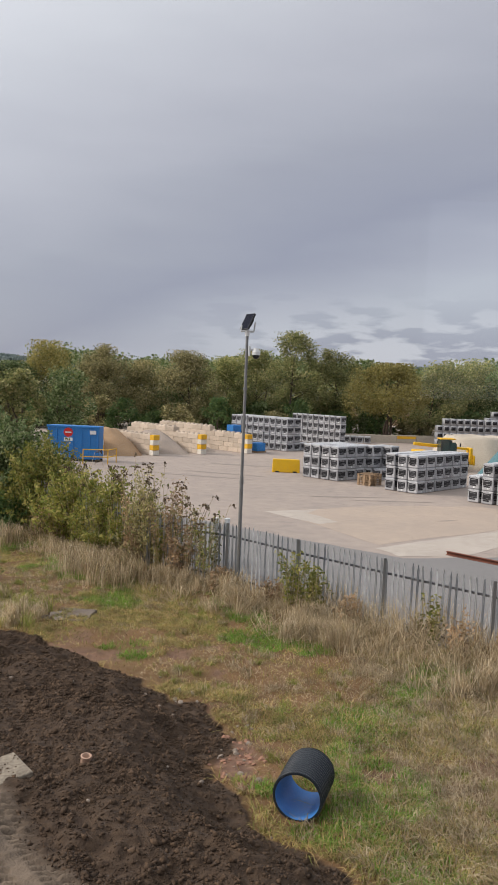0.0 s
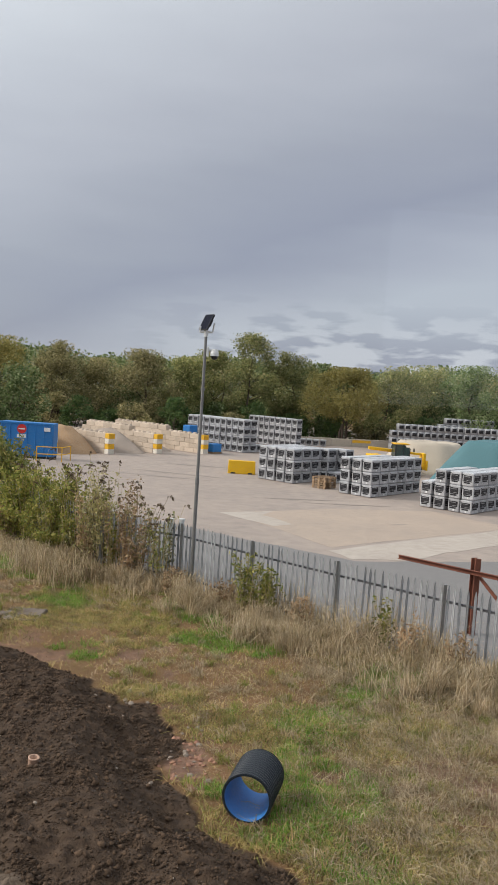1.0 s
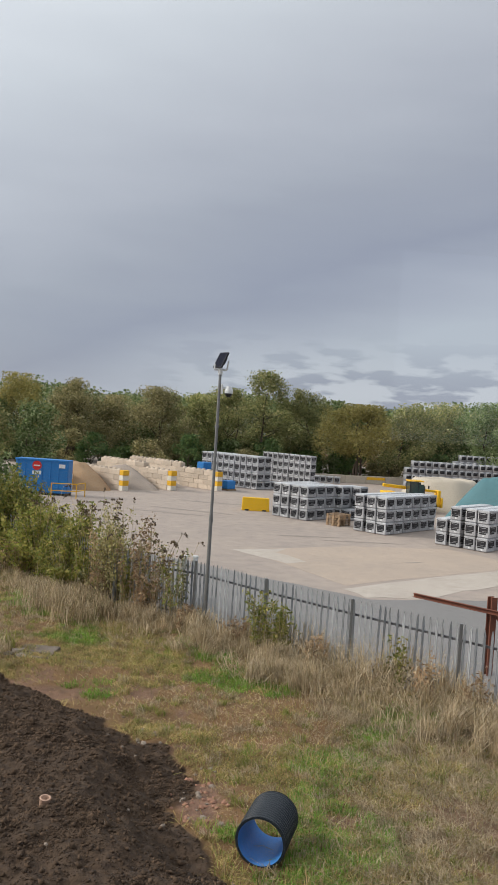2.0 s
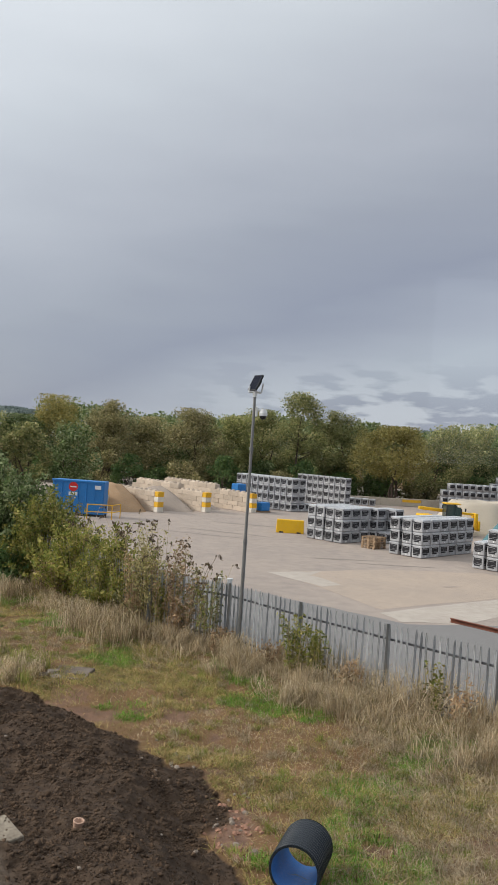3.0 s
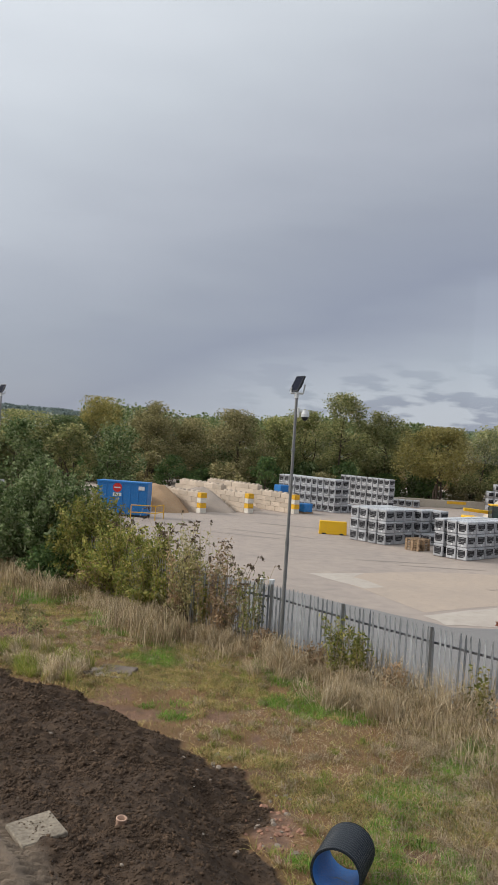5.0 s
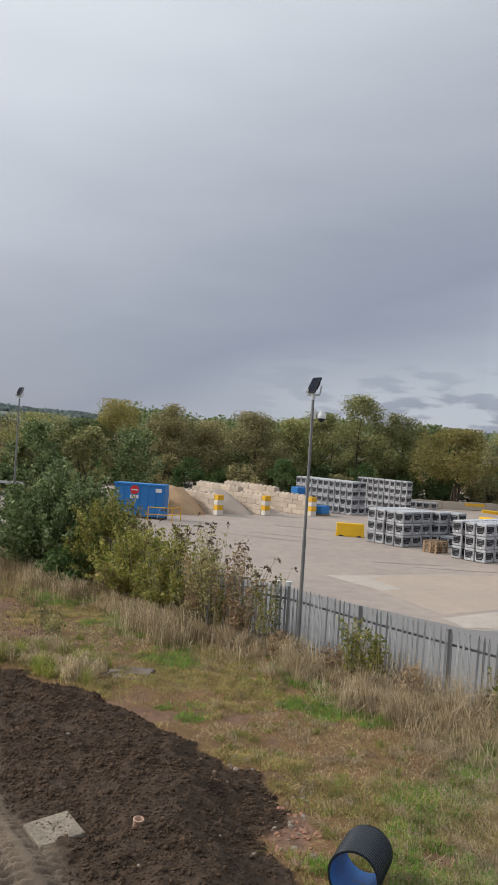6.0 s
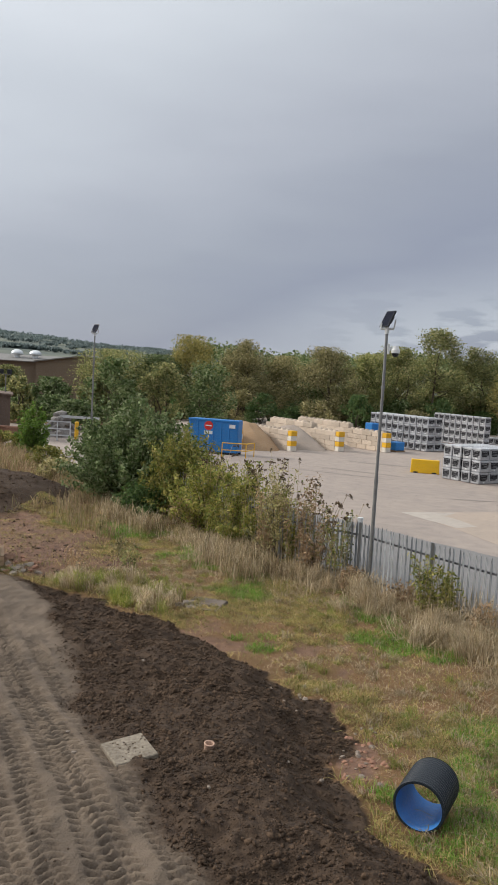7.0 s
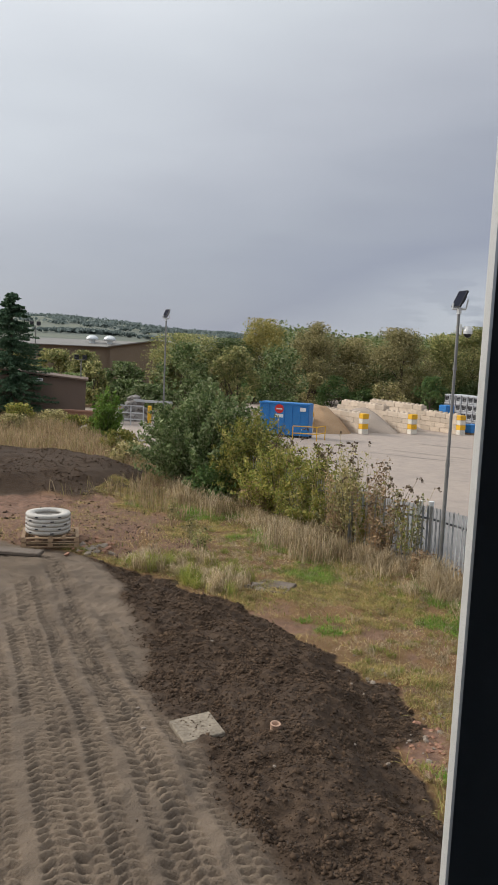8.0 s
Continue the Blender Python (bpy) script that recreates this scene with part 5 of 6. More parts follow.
def straw_keep(x, y, q):
    e, f = edge_dist(x, y), side(x, y, FENCE_NP)
    near = np.clip(1.15 - (-f - 0.1) / (1.2 + 1.8 * vnoise(x, y, 2.0, 35) + 1.6 * smooth01((x - 2.5) / 2.0)), 0, 1)
    clump = smooth01((vnoise(x, y, 0.42, 36) - 0.3) * 3.0)
    return (f < 0.3) & (e > 0.6) & (q < near * clump * 0.85)


# tall dry grass in a band along the fence
k = 80000
line = np.array([(-10.5, 33.3)] + FENCE[1:13])
seg = np.random.default_rng(62).integers(0, len(line) - 1, k)
tt, off = r.random(k), r.random(k) ** 1.3 * 4.2 - 0.25
x = line[seg, 0] + (line[seg + 1, 0] - line[seg, 0]) * tt - 0.70 * off
y = line[seg, 1] + (line[seg + 1, 1] - line[seg, 1]) * tt - 0.714 * off
keep = straw_keep(x, y, r.random(k))
x, y = x[keep], y[keep]
f = side(x, y, FENCE_NP)
h = r.uniform(0.25, 0.78, len(x)) * np.clip(1.1 + 0.22 * f, 0.4, 1.1) * (0.55 + 0.9 * vnoise(x, y, 1.1, 37)) * (1 + 0.45 * smooth01((x + 0.5) / 3.0))
blades("tall_grass", x, y, h, r.uniform(0.008, 0.017, len(x)), L_STRAW, "tall dry straw-coloured grass along the fence", "grass", 47, 1.0, 0.6)


def rough_keep(x, y, q):
    far = np.hypot((x + 20.5) / 7.5, (y - 31.5) / 5.2)
    e, f = edge_dist(x, y), side(x, y, FENCE_NP)
    bare = ground_height(x, y, False)[3]
    return (far > 1.0) & (f < 0.4) & (e > 3.0) & (bare < 0.4) & (q < 0.15 + 0.85 * smooth01((vnoise(x, y, 0.9, 39) - 0.35) * 3))


x, y = scatter(120000, -38, -9, 24, 56, rough_keep, 63)
blades("tall_grass", x, y, r.uniform(0.2, 0.85, len(x)) * (0.5 + vnoise(x, y, 1.4, 65)), r.uniform(0.014, 0.03, len(x)), L_ROUGH, "rough dry grass round the far soil heap", "grass", 64, 0.5, 0.4)


def lying_keep(x, y, q):
    e, f = edge_dist(x, y), side(x, y, FENCE_NP)
    return (ground_height(x, y, False)[3] < 0.35) & off_pipe(x, y) & (e > 0.15) & (f < -0.2) & (q < 0.15 + 0.85 * smooth01((vnoise(x, y, 0.9, 66) - 0.4) * 3) + 0.4 * smooth01((x - 1.5) / 2))


x, y = scatter(85000, -13, 8, 7.5, 29, lying_keep, 67)
blades("grass", x, y, r.uniform(0.07, 0.14, len(x)), r.uniform(0.006, 0.011, len(x)), L_STRAW, "long dry grass stems lying flat", "grass", 68, 2.2, 0.8)


# extra straw on the right lightens the grass in place of glare on the glass
x, y = scatter(42000, 1.2, 8, 8, 18, lambda x, y, q: (edge_dist(x, y) > 0.3) & (side(x, y, FENCE_NP) < -0.3) & (q < smooth01((x - 0.13 * y + 0.4) / 1.6) * (0.05 + 1.2 * vnoise(x, y, 0.8, 69))) & off_pipe(x, y), 70)
blades("grass", x, y, r.uniform(0.10, 0.26, len(x)), r.uniform(0.006, 0.012, len(x)), L_STRAW, "pale flattened straw grass, thickened to stand in for window glare", "grass", 71, 1.6, 0.7)


def tussocks(name, cx, cy, h, count, spread_, width, material, label, seed, comb=1.0, rise=1.0):
    """Tufts of long bent blades: each tuft leans one way, its blades fan out and droop over."""
    r = np.random.default_rng(seed)
    k = len(cx)
    way, tall = r.uniform(0, 2 * math.pi, k), h * r.uniform(0.6, 1.25, k)
    i = np.repeat(np.arange(k), count)
    n = len(i)
    a = way[i] + r.normal(0, 0.9, n)
    q, b = np.sqrt(r.random(n)) * spread_, r.uniform(0, 2 * math.pi, n)
    x, y = cx[i] + q * np.cos(b), cy[i] + q * np.sin(b)
    z = ground_height(x, y, False)[0] - 0.02
    ln = tall[i] * r.uniform(0.55, 1.15, n)
    out = ln * np.clip(r.normal(0.55, 0.28, n), 0.05, 1.1) * comb
    t = r.uniform(0, 2 * math.pi, n)
    w = width * r.uniform(0.6, 1.3, n) / 2
    side_ = np.stack([np.cos(t) * w, np.sin(t) * w, 0 * w], -1)
    lift = np.sqrt(np.maximum(ln * ln - out * out * 0.8, 0.04 * ln * ln)) * rise
    d = np.stack([np.cos(a), np.sin(a), 0 * a], -1)
    up = np.array((0, 0, 1.0))
    base = np.stack([x, y, z], -1)
    p1 = base + d * (out * 0.28)[:, None] + up * (lift * 0.62)[:, None]
    p2 = base + d * (out * 0.68)[:, None] + up * (lift * 0.88)[:, None]
    tip = base + d * (out * 1.1)[:, None] + up * (lift * r.uniform(0.45, 0.98, n))[:, None]
    v = np.stack([base - side_, base + side_, p1 - side_, p1 + side_, p2 - side_ * 0.8, p2 + side_ * 0.8, tip], 1).reshape(-1, 3)
    o = (np.arange(n) * 7)[:, None]
    f = np.concatenate([o + np.array(c) for c in ((0, 1, 3), (0, 3, 2), (2, 3, 5), (2, 5, 4), (4, 5, 6))])
    return tagged(part(name, np_mesh(name, v, f), material), label, "grass", kind="stuff")


def open_grass(x, y):
    e, f = edge_dist(x, y), side(x, y, FENCE_NP)
    return (ground_height(x, y, False)[3] < 0.3) & off_pipe(x, y) & off_pipe(x - 0.2, y) & off_pipe(x + 0.2, y) & (e > 0.25) & (f < -0.3)


# low tufts over the rough ground, thicker to the right and far left
x, y = scatter(5200, -14, 8, 8, 29, lambda x, y, q: open_grass(x, y) & (q < 0.12 + 0.55 * smooth01((vnoise(x, y, 1.6, 80) - 0.42) * 5) + 0.12 * smooth01((x - 2.0) / 1.5) + 0.3 * smooth01((-4.5 - x) / 2)), 81)
half = np.random.default_rng(82).random(len(x)) < 0.42
tussocks("tall_grass", x[~half], y[~half], 0.25, 42, 0.13, 0.010, L_STRAW, "bent tufts of long yellowing grass", 83, 1.2, 0.7)
tussocks("tall_grass", x[half], y[half], 0.19, 60, 0.12, 0.010, L_GRASS, "yellow-green tufts of grass", 84, 1.1, 0.8)
# a fringe of long tufts along the far edge of the heap
k = 230
r = np.random.default_rng(97)
tt = r.random(k)
x = -9.2 + 5.6 * tt + r.normal(0, 0.2, k)
y = np.interp(x, EDGE[:, 0], EDGE[:, 1]) + 0.35 + r.random(k) ** 1.5 * 1.9
keep = open_grass(x, y) & (np.hypot(x + 4.2, y - 19.2) > 0.75) & (vnoise(x, y, 0.9, 98) > 0.36)
x, y = x[keep], y[keep]
half = r.random(len(x)) < 0.5
tussocks("tall_grass", x[half], y[half], 0.50, 60, 0.16, 0.012, L_STRAW, "long straw tufts along the edge of the soil", 99, 1.0)
tussocks("tall_grass", x[~half], y[~half], 0.42, 60, 0.16, 0.012, L_GRASS, "long yellow-green tufts along the edge of the soil", 100, 1.0)
# combed straw lying over at the right
x, y = scatter(620, 1.6, 7.5, 8.5, 17.5, lambda x, y, q: open_grass(x, y) & (q < smooth01((x - 0.16 * y + 0.6) / 1.4)), 85)
half = np.random.default_rng(94).random(len(x)) < 0.4
tussocks("tall_grass", x[~half], y[~half], 0.42, 60, 0.20, 0.009, L_STRAW, "long pale straw grass combed flat", 86, 1.5, 0.45)
tussocks("tall_grass", x[half], y[half], 0.34, 70, 0.22, 0.010, L_TURF, "dull green grass combed flat", 95, 1.4, 0.5)
# high dry tufts against the fence and before the bushes
line = np.array([(-11.5, 30.8), (-9.0, 28.6), (-6.6, 26.9), (-4.8, 25.0), (-3.2, 23.4)] + [(px - 0.5, py - 0.5) for px, py in FENCE[6:13]])
r = np.random.default_rng(87)
k = 380
seg, tt, off = r.integers(0, len(line) - 1, k), r.random(k), r.random(k) ** 1.6 * 1.5
x = line[seg, 0] + (line[seg + 1, 0] - line[seg, 0]) * tt - 0.70 * off
y = line[seg, 1] + (line[seg + 1, 1] - line[seg, 1]) * tt - 0.714 * off
keep = vnoise(x, y, 1.3, 88) > 0.45
x, y = x[keep], y[keep]
high = x < -2.4
tussocks("tall_grass", x[high], y[high], 0.62, 36, 0.40, 0.012, L_ROUGH, "high dry brown grass before the bushes", 89, 0.85)
tussocks("tall_grass", x[high] - 0.25, y[high] - 0.2, 0.85, 12, 0.30, 0.012, L_STRAW, "thin straw-coloured reeds before the bushes", 96, 0.5)
tussocks("tall_grass", x[~high], y[~high], 0.72, 80, 0.22, 0.012, L_STRAW, "high dry straw grass against the fence", 90, 1.0)


def litter_keep(x, y, q):
    e, f = edge_dist(x, y), side(x, y, FENCE_NP)
    return (e > 0.05) & (f < 0.1) & off_pipe(x, y) & (q < 0.35 + 0.65 * vnoise(x, y, 0.5, 91))


x, y = scatter(210000, -14, 8, 7.5, 27, litter_keep, 92)
blades("grass", x, y, r.uniform(0.02, 0.06, len(x)), r.uniform(0.008, 0.018, len(x)), L_LITTER, "dead brown stems and litter on bare earth", "grass", 93, 2.4, 0.7)


def weed(x, y, h, n, leaves, label, seed, leaf=0.045, wide=0.25):
    """A clump of upright weed stalks with small leaves or seed heads."""
    w = thing("weed", pose(x, y, zat(x, y)), label, "weed", "weeds by the fence")
    r = random.Random(seed)
    q = np.random.default_rng(seed)
    V, F, pts = [], [], []
    for i in range(n):
        a, d = r.uniform(0, 6.28), r.uniform(0, wide)
        hh = h * r.uniform(0.6, 1.0)
        p0 = np.array((d * math.cos(a), d * math.sin(a), -0.05))
        p1 = p0 + np.array((r.uniform(-0.16, 0.16) * hh, r.uniform(-0.16, 0.16) * hh, hh))
        pm = (p0 + p1) / 2 + np.array((r.uniform(-0.05, 0.05), r.uniform(-0.05, 0.05), 0))
        v, f = tube([p0, pm, p1], (0.009, 0.007, 0.004), 4)
        o = len(V)
        V += v
        F += [tuple(k + o for k in t) for t in f]
        t = q.uniform(0.3, 1.02, int(26 * hh / 1.2) + 6)[:, None]
        pts.append(p0 + (p1 - p0) * t + q.normal(size=(len(t), 3)) * np.array((0.06, 0.06, 0.03)))
    part("stalk", np_mesh("stalk", V, F), L_STRAW, w, "dry brown stalks")
    part("leaf", leaf_mesh("leaf", np.concatenate(pts), leaf, seed, 0.2, 2.4), leaves, w)


def seed_stalks(x, y, h, n, seed, label):
    """Tall thin stems that lean apart and end in drooping dark seed spikes, with long leaves below."""
    w = thing("weed", pose(x, y, zat(x, y)), label, "weed", "weeds by the fence")
    q = np.random.default_rng(seed)
    V, F, leaf, spike = [], [], [], []
    for i in range(n):
        a, lean = q.uniform(0, 6.28), q.uniform(0.05, 0.34)
        hh = h * q.uniform(0.62, 1.05)
        d = np.array((math.cos(a), math.sin(a), 0))
        t = np.linspace(0, 1, 6)[:, None]
        pts = d * (0.1 + hh * lean * t ** 1.6) + np.array((0, 0, hh)) * (t * (1.04 - 0.06 * t)) - np.array((0, 0, 0.05))
        tip = pts[-1] + (d * 0.16 + np.array((0, 0, 0.02))) * q.uniform(0.6, 1.3)
        droop = tip + d * 0.08 - np.array((0, 0, q.uniform(0.04, 0.16)))
        v, f = tube(np.vstack([pts, tip, droop]), (0.012, 0.011, 0.010, 0.008, 0.006, 0.005, 0.004, 0.003), 4)
        o = len(V)
        V += v
        F += [tuple(j + o for j in c) for c in f]
        s = q.random((34, 1))
        spike.append(np.where(s < 0.5, pts[-1] + (tip - pts[-1]) * s * 2, tip + (droop - tip) * (s * 2 - 1)) + q.normal(size=(34, 3)) * 0.018)
        s = q.uniform(0.25, 0.9, (26, 1))
        leaf.append(d * (0.1 + hh * lean * s ** 1.6) + np.array((0, 0, hh)) * s + q.normal(size=(26, 3)) * np.array((0.09, 0.09, 0.05)))
    part("stalk", np_mesh("stalk", V, F), L_STRAW, w, "thin pale brown stems")
    part("seed_head", leaf_mesh("seed_head", np.concatenate(spike), 0.035, seed + 1, 0.0, 1.8), L_SEED, w, "drooping dark seed spikes")
    part("leaf", leaf_mesh("leaf", np.concatenate(leaf), 0.038, seed + 2, 0.2, 3.4), L_HEDGE, w)


L_SEED = leafy("dark_seed_spikes", [(0.069, 0.050, 0.037), (0.125, 0.088, 0.056), (0.188, 0.138, 0.088)])
for i, (x, y, h, n) in enumerate(((-2.5, 24.0, 3.5, 13), (-3.4, 24.7, 3.5, 12), (-4.6, 25.9, 3.3, 12), (-1.75, 23.4, 2.9, 10), (-1.0, 22.8, 2.6, 9), (-6.0, 27.8, 3.3, 10))):
    seed_stalks(x, y, h, n, 700 + 5 * i, "tall weed with drooping dark seed spikes by the fence")
L_DRY = leafy("dry_seed_heads", [(0.280, 0.182, 0.105), (0.448, 0.308, 0.182), (0.588, 0.434, 0.266)])
for i, (x, y, h, n, lf, label) in enumerate([
        (1.35, 20.2, 1.8, 18, L_HEDGE, "upright yellow-green weed clump against the fence"), (1.9, 19.9, 1.45, 18, L_HEDGE, "olive weed clump against the fence"),
        (0.8, 20.9, 1.0, 10, L_DRY, "dry brown weed stalks against the fence"), (2.6, 19.2, 1.0, 12, L_DRY, "dry straw weed stalks against the fence"),
        (4.35, 17.7, 1.35, 7, L_HEDGE, "thin yellow-green weed against the fence"), (4.9, 17.0, 1.2, 8, L_DRY, "dry dark weed stalks against the fence"),
        (5.7, 16.3, 1.1, 8, L_DRY, "dry dark weed stalks against the fence"), (6.6, 15.4, 1.0, 9, L_OLIVE, "dry olive weed clump"),
        (-2.2, 23.6, 3.3, 10, L_DRY, "tall dry reed stalks leaning over the fence"), (-1.6, 23.2, 2.8, 7, L_DRY, "tall dry reed stalks by the fence"),
        (-2.9, 24.3, 3.4, 10, L_OLIVE, "tall olive reeds by the fence"), (-1.0, 22.9, 2.3, 7, L_GREEN, "green leafy stalks over the fence top"),
        (-3.4, 24.6, 1.5, 18, L_DRY, "dry brown undergrowth by the fence"), (-0.5, 22.2, 0.8, 12, L_DRY, "dry brown stalks at the fence foot"),
        (-5.6, 27.0, 1.7, 14, L_HEDGE, "tall yellow-green reeds in front of the bush"), (-4.9, 26.2, 1.8, 14, L_OLIVE, "tall olive reeds in front of the bush"), (-4.2, 25.4, 1.9, 14, L_HEDGE, "tall yellow-green reeds by the fence"), (-3.6, 25.2, 2.4, 12, L_DRY, "tall dry reeds by the fence"),
        (-6.6, 28.0, 1.5, 14, L_DRY, "dry brown undergrowth in front of the bush"), (-2.5, 24.0, 1.7, 14, L_HEDGE, "leafy yellow-green stalks at the fence"), (-1.9, 23.4, 1.3, 14, L_DRY, "dry brown undergrowth by the fence"), (-7.4, 28.8, 1.3, 14, L_DRY, "dry brown undergrowth in front of the bush"),
        (-9.2, 25.0, 1.1, 4, L_OLIVE, "single dark thin weed in the grass"), (-6.8, 21.2, 0.95, 5, L_GREEN, "leafy green weed in the grass"),
        (-7.6, 22.6, 0.9, 5, L_OLIVE, "thin weed in rough grass"), (-8.3, 20.6, 0.8, 7, L_DRY, "dry weed clump in rough grass")]):
    weed(x, y, h, n + 4, lf, label, 600 + i, wide=0.36)


# ---- things on the soil and grass ----
def drain_pipe():
    R_, r_, n, L_ = 0.345, 0.308, 96, 0.78
    x, y = 0.86, 10.12
    p = thing("drain_pipe", pose(x, y, zat(x, y) + R_ - 0.02, 0, 0, -18), "short length of black corrugated drain pipe with blue lining", "pipe")
    V, F = [], []
    ribs = 14
    rows = []
    for i in range(ribs * 4 + 1):
        t = i / (ribs * 4) * L_
        rad = R_ - (0.030 if i % 4 in (0, 3) else 0.0)
        rows.append([(rad * math.cos(2 * math.pi * k / n), t, rad * math.sin(2 * math.pi * k / n)) for k in range(n)])
    for rw in rows:
        V += rw
    for i in range(len(rows) - 1):
        F += [(i * n + k, i * n + (k + 1) % n, (i + 1) * n + (k + 1) % n, (i + 1) * n + k) for k in range(n)]
    outer = part("outer_wall", np_mesh("outer_wall", V, F), M_PIPE, p, "black ribbed plastic")
    V = [(q * math.cos(2 * math.pi * k / n), t, q * math.sin(2 * math.pi * k / n)) for q, t in ((r_, 0.0), (r_, L_)) for k in range(n)]
    F = [(k, (k + 1) % n, n + (k + 1) % n, n + k) for k in range(n)]
    part("lining", np_mesh("lining", V, F), M_BLUELIGHT, p, "bright blue smooth lining", smooth=True)
    for t in (0.0, L_):
        V = [(q * math.cos(2 * math.pi * k / n), t + d, q * math.sin(2 * math.pi * k / n)) for q, d in ((r_, 0.0), (R_ - 0.004, 0.0)) for k in range(n)]
        part("rim", np_mesh("rim", V, F), M_PIPE, p)


drain_pipe()


def inspection_cover():
    z = zat(-2.96, 9.76)
    c = thing("slab_cover", pose(-2.97, 9.76, z + 0.02, 4, -4, 41), "muddy square concrete slab lying on the soil", "slab")
    bm = boxes((-0.30, 0.30, -0.29, 0.29, -0.03, 0.04), bevel=0.012)
    part("slab", bm, M_COVER, c)
    bm = bmesh.new()
    rr = random.Random(4)
    for i in range(40):
        lump(bm, (rr.gauss(-0.05, 0.13), rr.gauss(0.05, 0.13), 0.042), rr.uniform(0.004, 0.016), rr, 0.5)
    part("mud_clod", bm, M_CLOD, c, "dried mud clods")


inspection_cover()


def pipe_stub():
    x, y = -2.0, 10.3
    s = thing("clay_pipe_stub", pose(x, y, zat(x, y) - 0.075, 6, 4, 0), "short pinkish clay pipe stub standing in the soil", "pipe stub")
    n = 20
    V = [(q * math.cos(2 * math.pi * k / n), q * math.sin(2 * math.pi * k / n), t) for q, t in ((0.072, -0.05), (0.072, 0.13), (0.078, 0.14), (0.056, 0.145), (0.054, -0.05)) for k in range(n)]
    F = [(i * n + k, i * n + (k + 1) % n, (i + 1) * n + (k + 1) % n, (i + 1) * n + k) for i in range(4) for k in range(n)]
    part("collar", np_mesh("collar", V, F), mat("pink_clay", (0.50, 0.33, 0.24), (0.40, 0.26, 0.19), 8, 40, 0.8, 0.3), s, smooth=False)


pipe_stub()


def ring_pallet():
    x, y = -11.1, 20.3
    z = zat(x, y)
    p = thing("pallet", pose(x, y, z, 0, 0, 28), "weathered wooden pallet on bare earth under pale rings", "pallet")
    pallet_mesh_parts(p, 0, 1.6, 1.3)
    pallet_mesh_parts(p, 0.15, 1.6, 1.3)
    for k in range(5):
        g = thing("concrete_ring", pose(x - 0.12, y + 0.05, z + 0.30 + 0.115 * k, 0, 0, 20 * k), "pale grey concrete ring in a stack on a pallet", "ring", "stack of rings")
        n = 36
        prof = [(0.40, 0.0), (0.62, 0.0), (0.64, 0.03), (0.64, 0.085), (0.62, 0.112), (0.40, 0.112), (0.385, 0.06)]
        V = [(q * math.cos(2 * math.pi * a / n), q * math.sin(2 * math.pi * a / n), t) for q, t in prof for a in range(n)]
        F = [(i * n + a, i * n + (a + 1) % n, ((i + 1) % 7) * n + (a + 1) % n, ((i + 1) % 7) * n + a) for i in range(7) for a in range(n)]
        part("ring", np_mesh("ring", V, F), mat("pale_ring_concrete", (0.50, 0.48, 0.44), (0.36, 0.34, 0.31), 4, 30, 0.85, 0.3, rnd=0.1), g, smooth=False)
        # the ring is not recessed; black plates give the dark of each notch
        for a in range(6):
            part("notch", boxes((0.636, 0.646, -0.05, 0.05, 0.04, 0.075)), M_BLACK, g, m=pose(0, 0, 0, 0, 0, 60 * a + 9))


ring_pallet()


def stones(name, cx, cy, sx, sy, n, r0, r1, material, label, seed, one=True, lift=0.3):
    rr = random.Random(seed)
    for i in range(n):
        x, y = cx + rr.gauss(0, sx), cy + rr.gauss(0, sy)
        bm = bmesh.new()
        lump(bm, (0, 0, 0), rr.uniform(r0, r1), rr, 0.65)
        ob = part(name, bm, material, m=pose(x, y, zat(x, y) + r0 * lift, rr.uniform(-20, 20), rr.uniform(-20, 20), rr.uniform(0, 360)))
        tagged(ob, label, "stone", "loose stones")


stones("stone", 0.0, 12.3, 0.16, 0.8, 18, 0.02, 0.07, M_STONE, "pale loose stone at the edge of the soil", 1)
stones("stone", 0.10, 11.9, 0.22, 0.6, 44, 0.015, 0.075, M_BRICKRED, "broken reddish brick at the edge of the soil", 2)
stones("stone", -0.9, 14.4, 0.5, 0.3, 7, 0.03, 0.07, M_STONE, "pale loose stone at the edge of the soil", 3)
stones("stone", -9.85, 20.3, 0.3, 0.3, 20, 0.05, 0.14, M_STONE, "pale rubble stone beside the pallet", 4)
stones("stone", -9.9, 20.4, 0.35, 0.35, 18, 0.05, 0.13, M_BRICKRED, "broken reddish brick beside the pallet", 14)
stones("stone", -2.5, 11.5, 1.4, 1.8, 26, 0.018, 0.05, M_STONE, "small stone lying in the dark soil", 5)


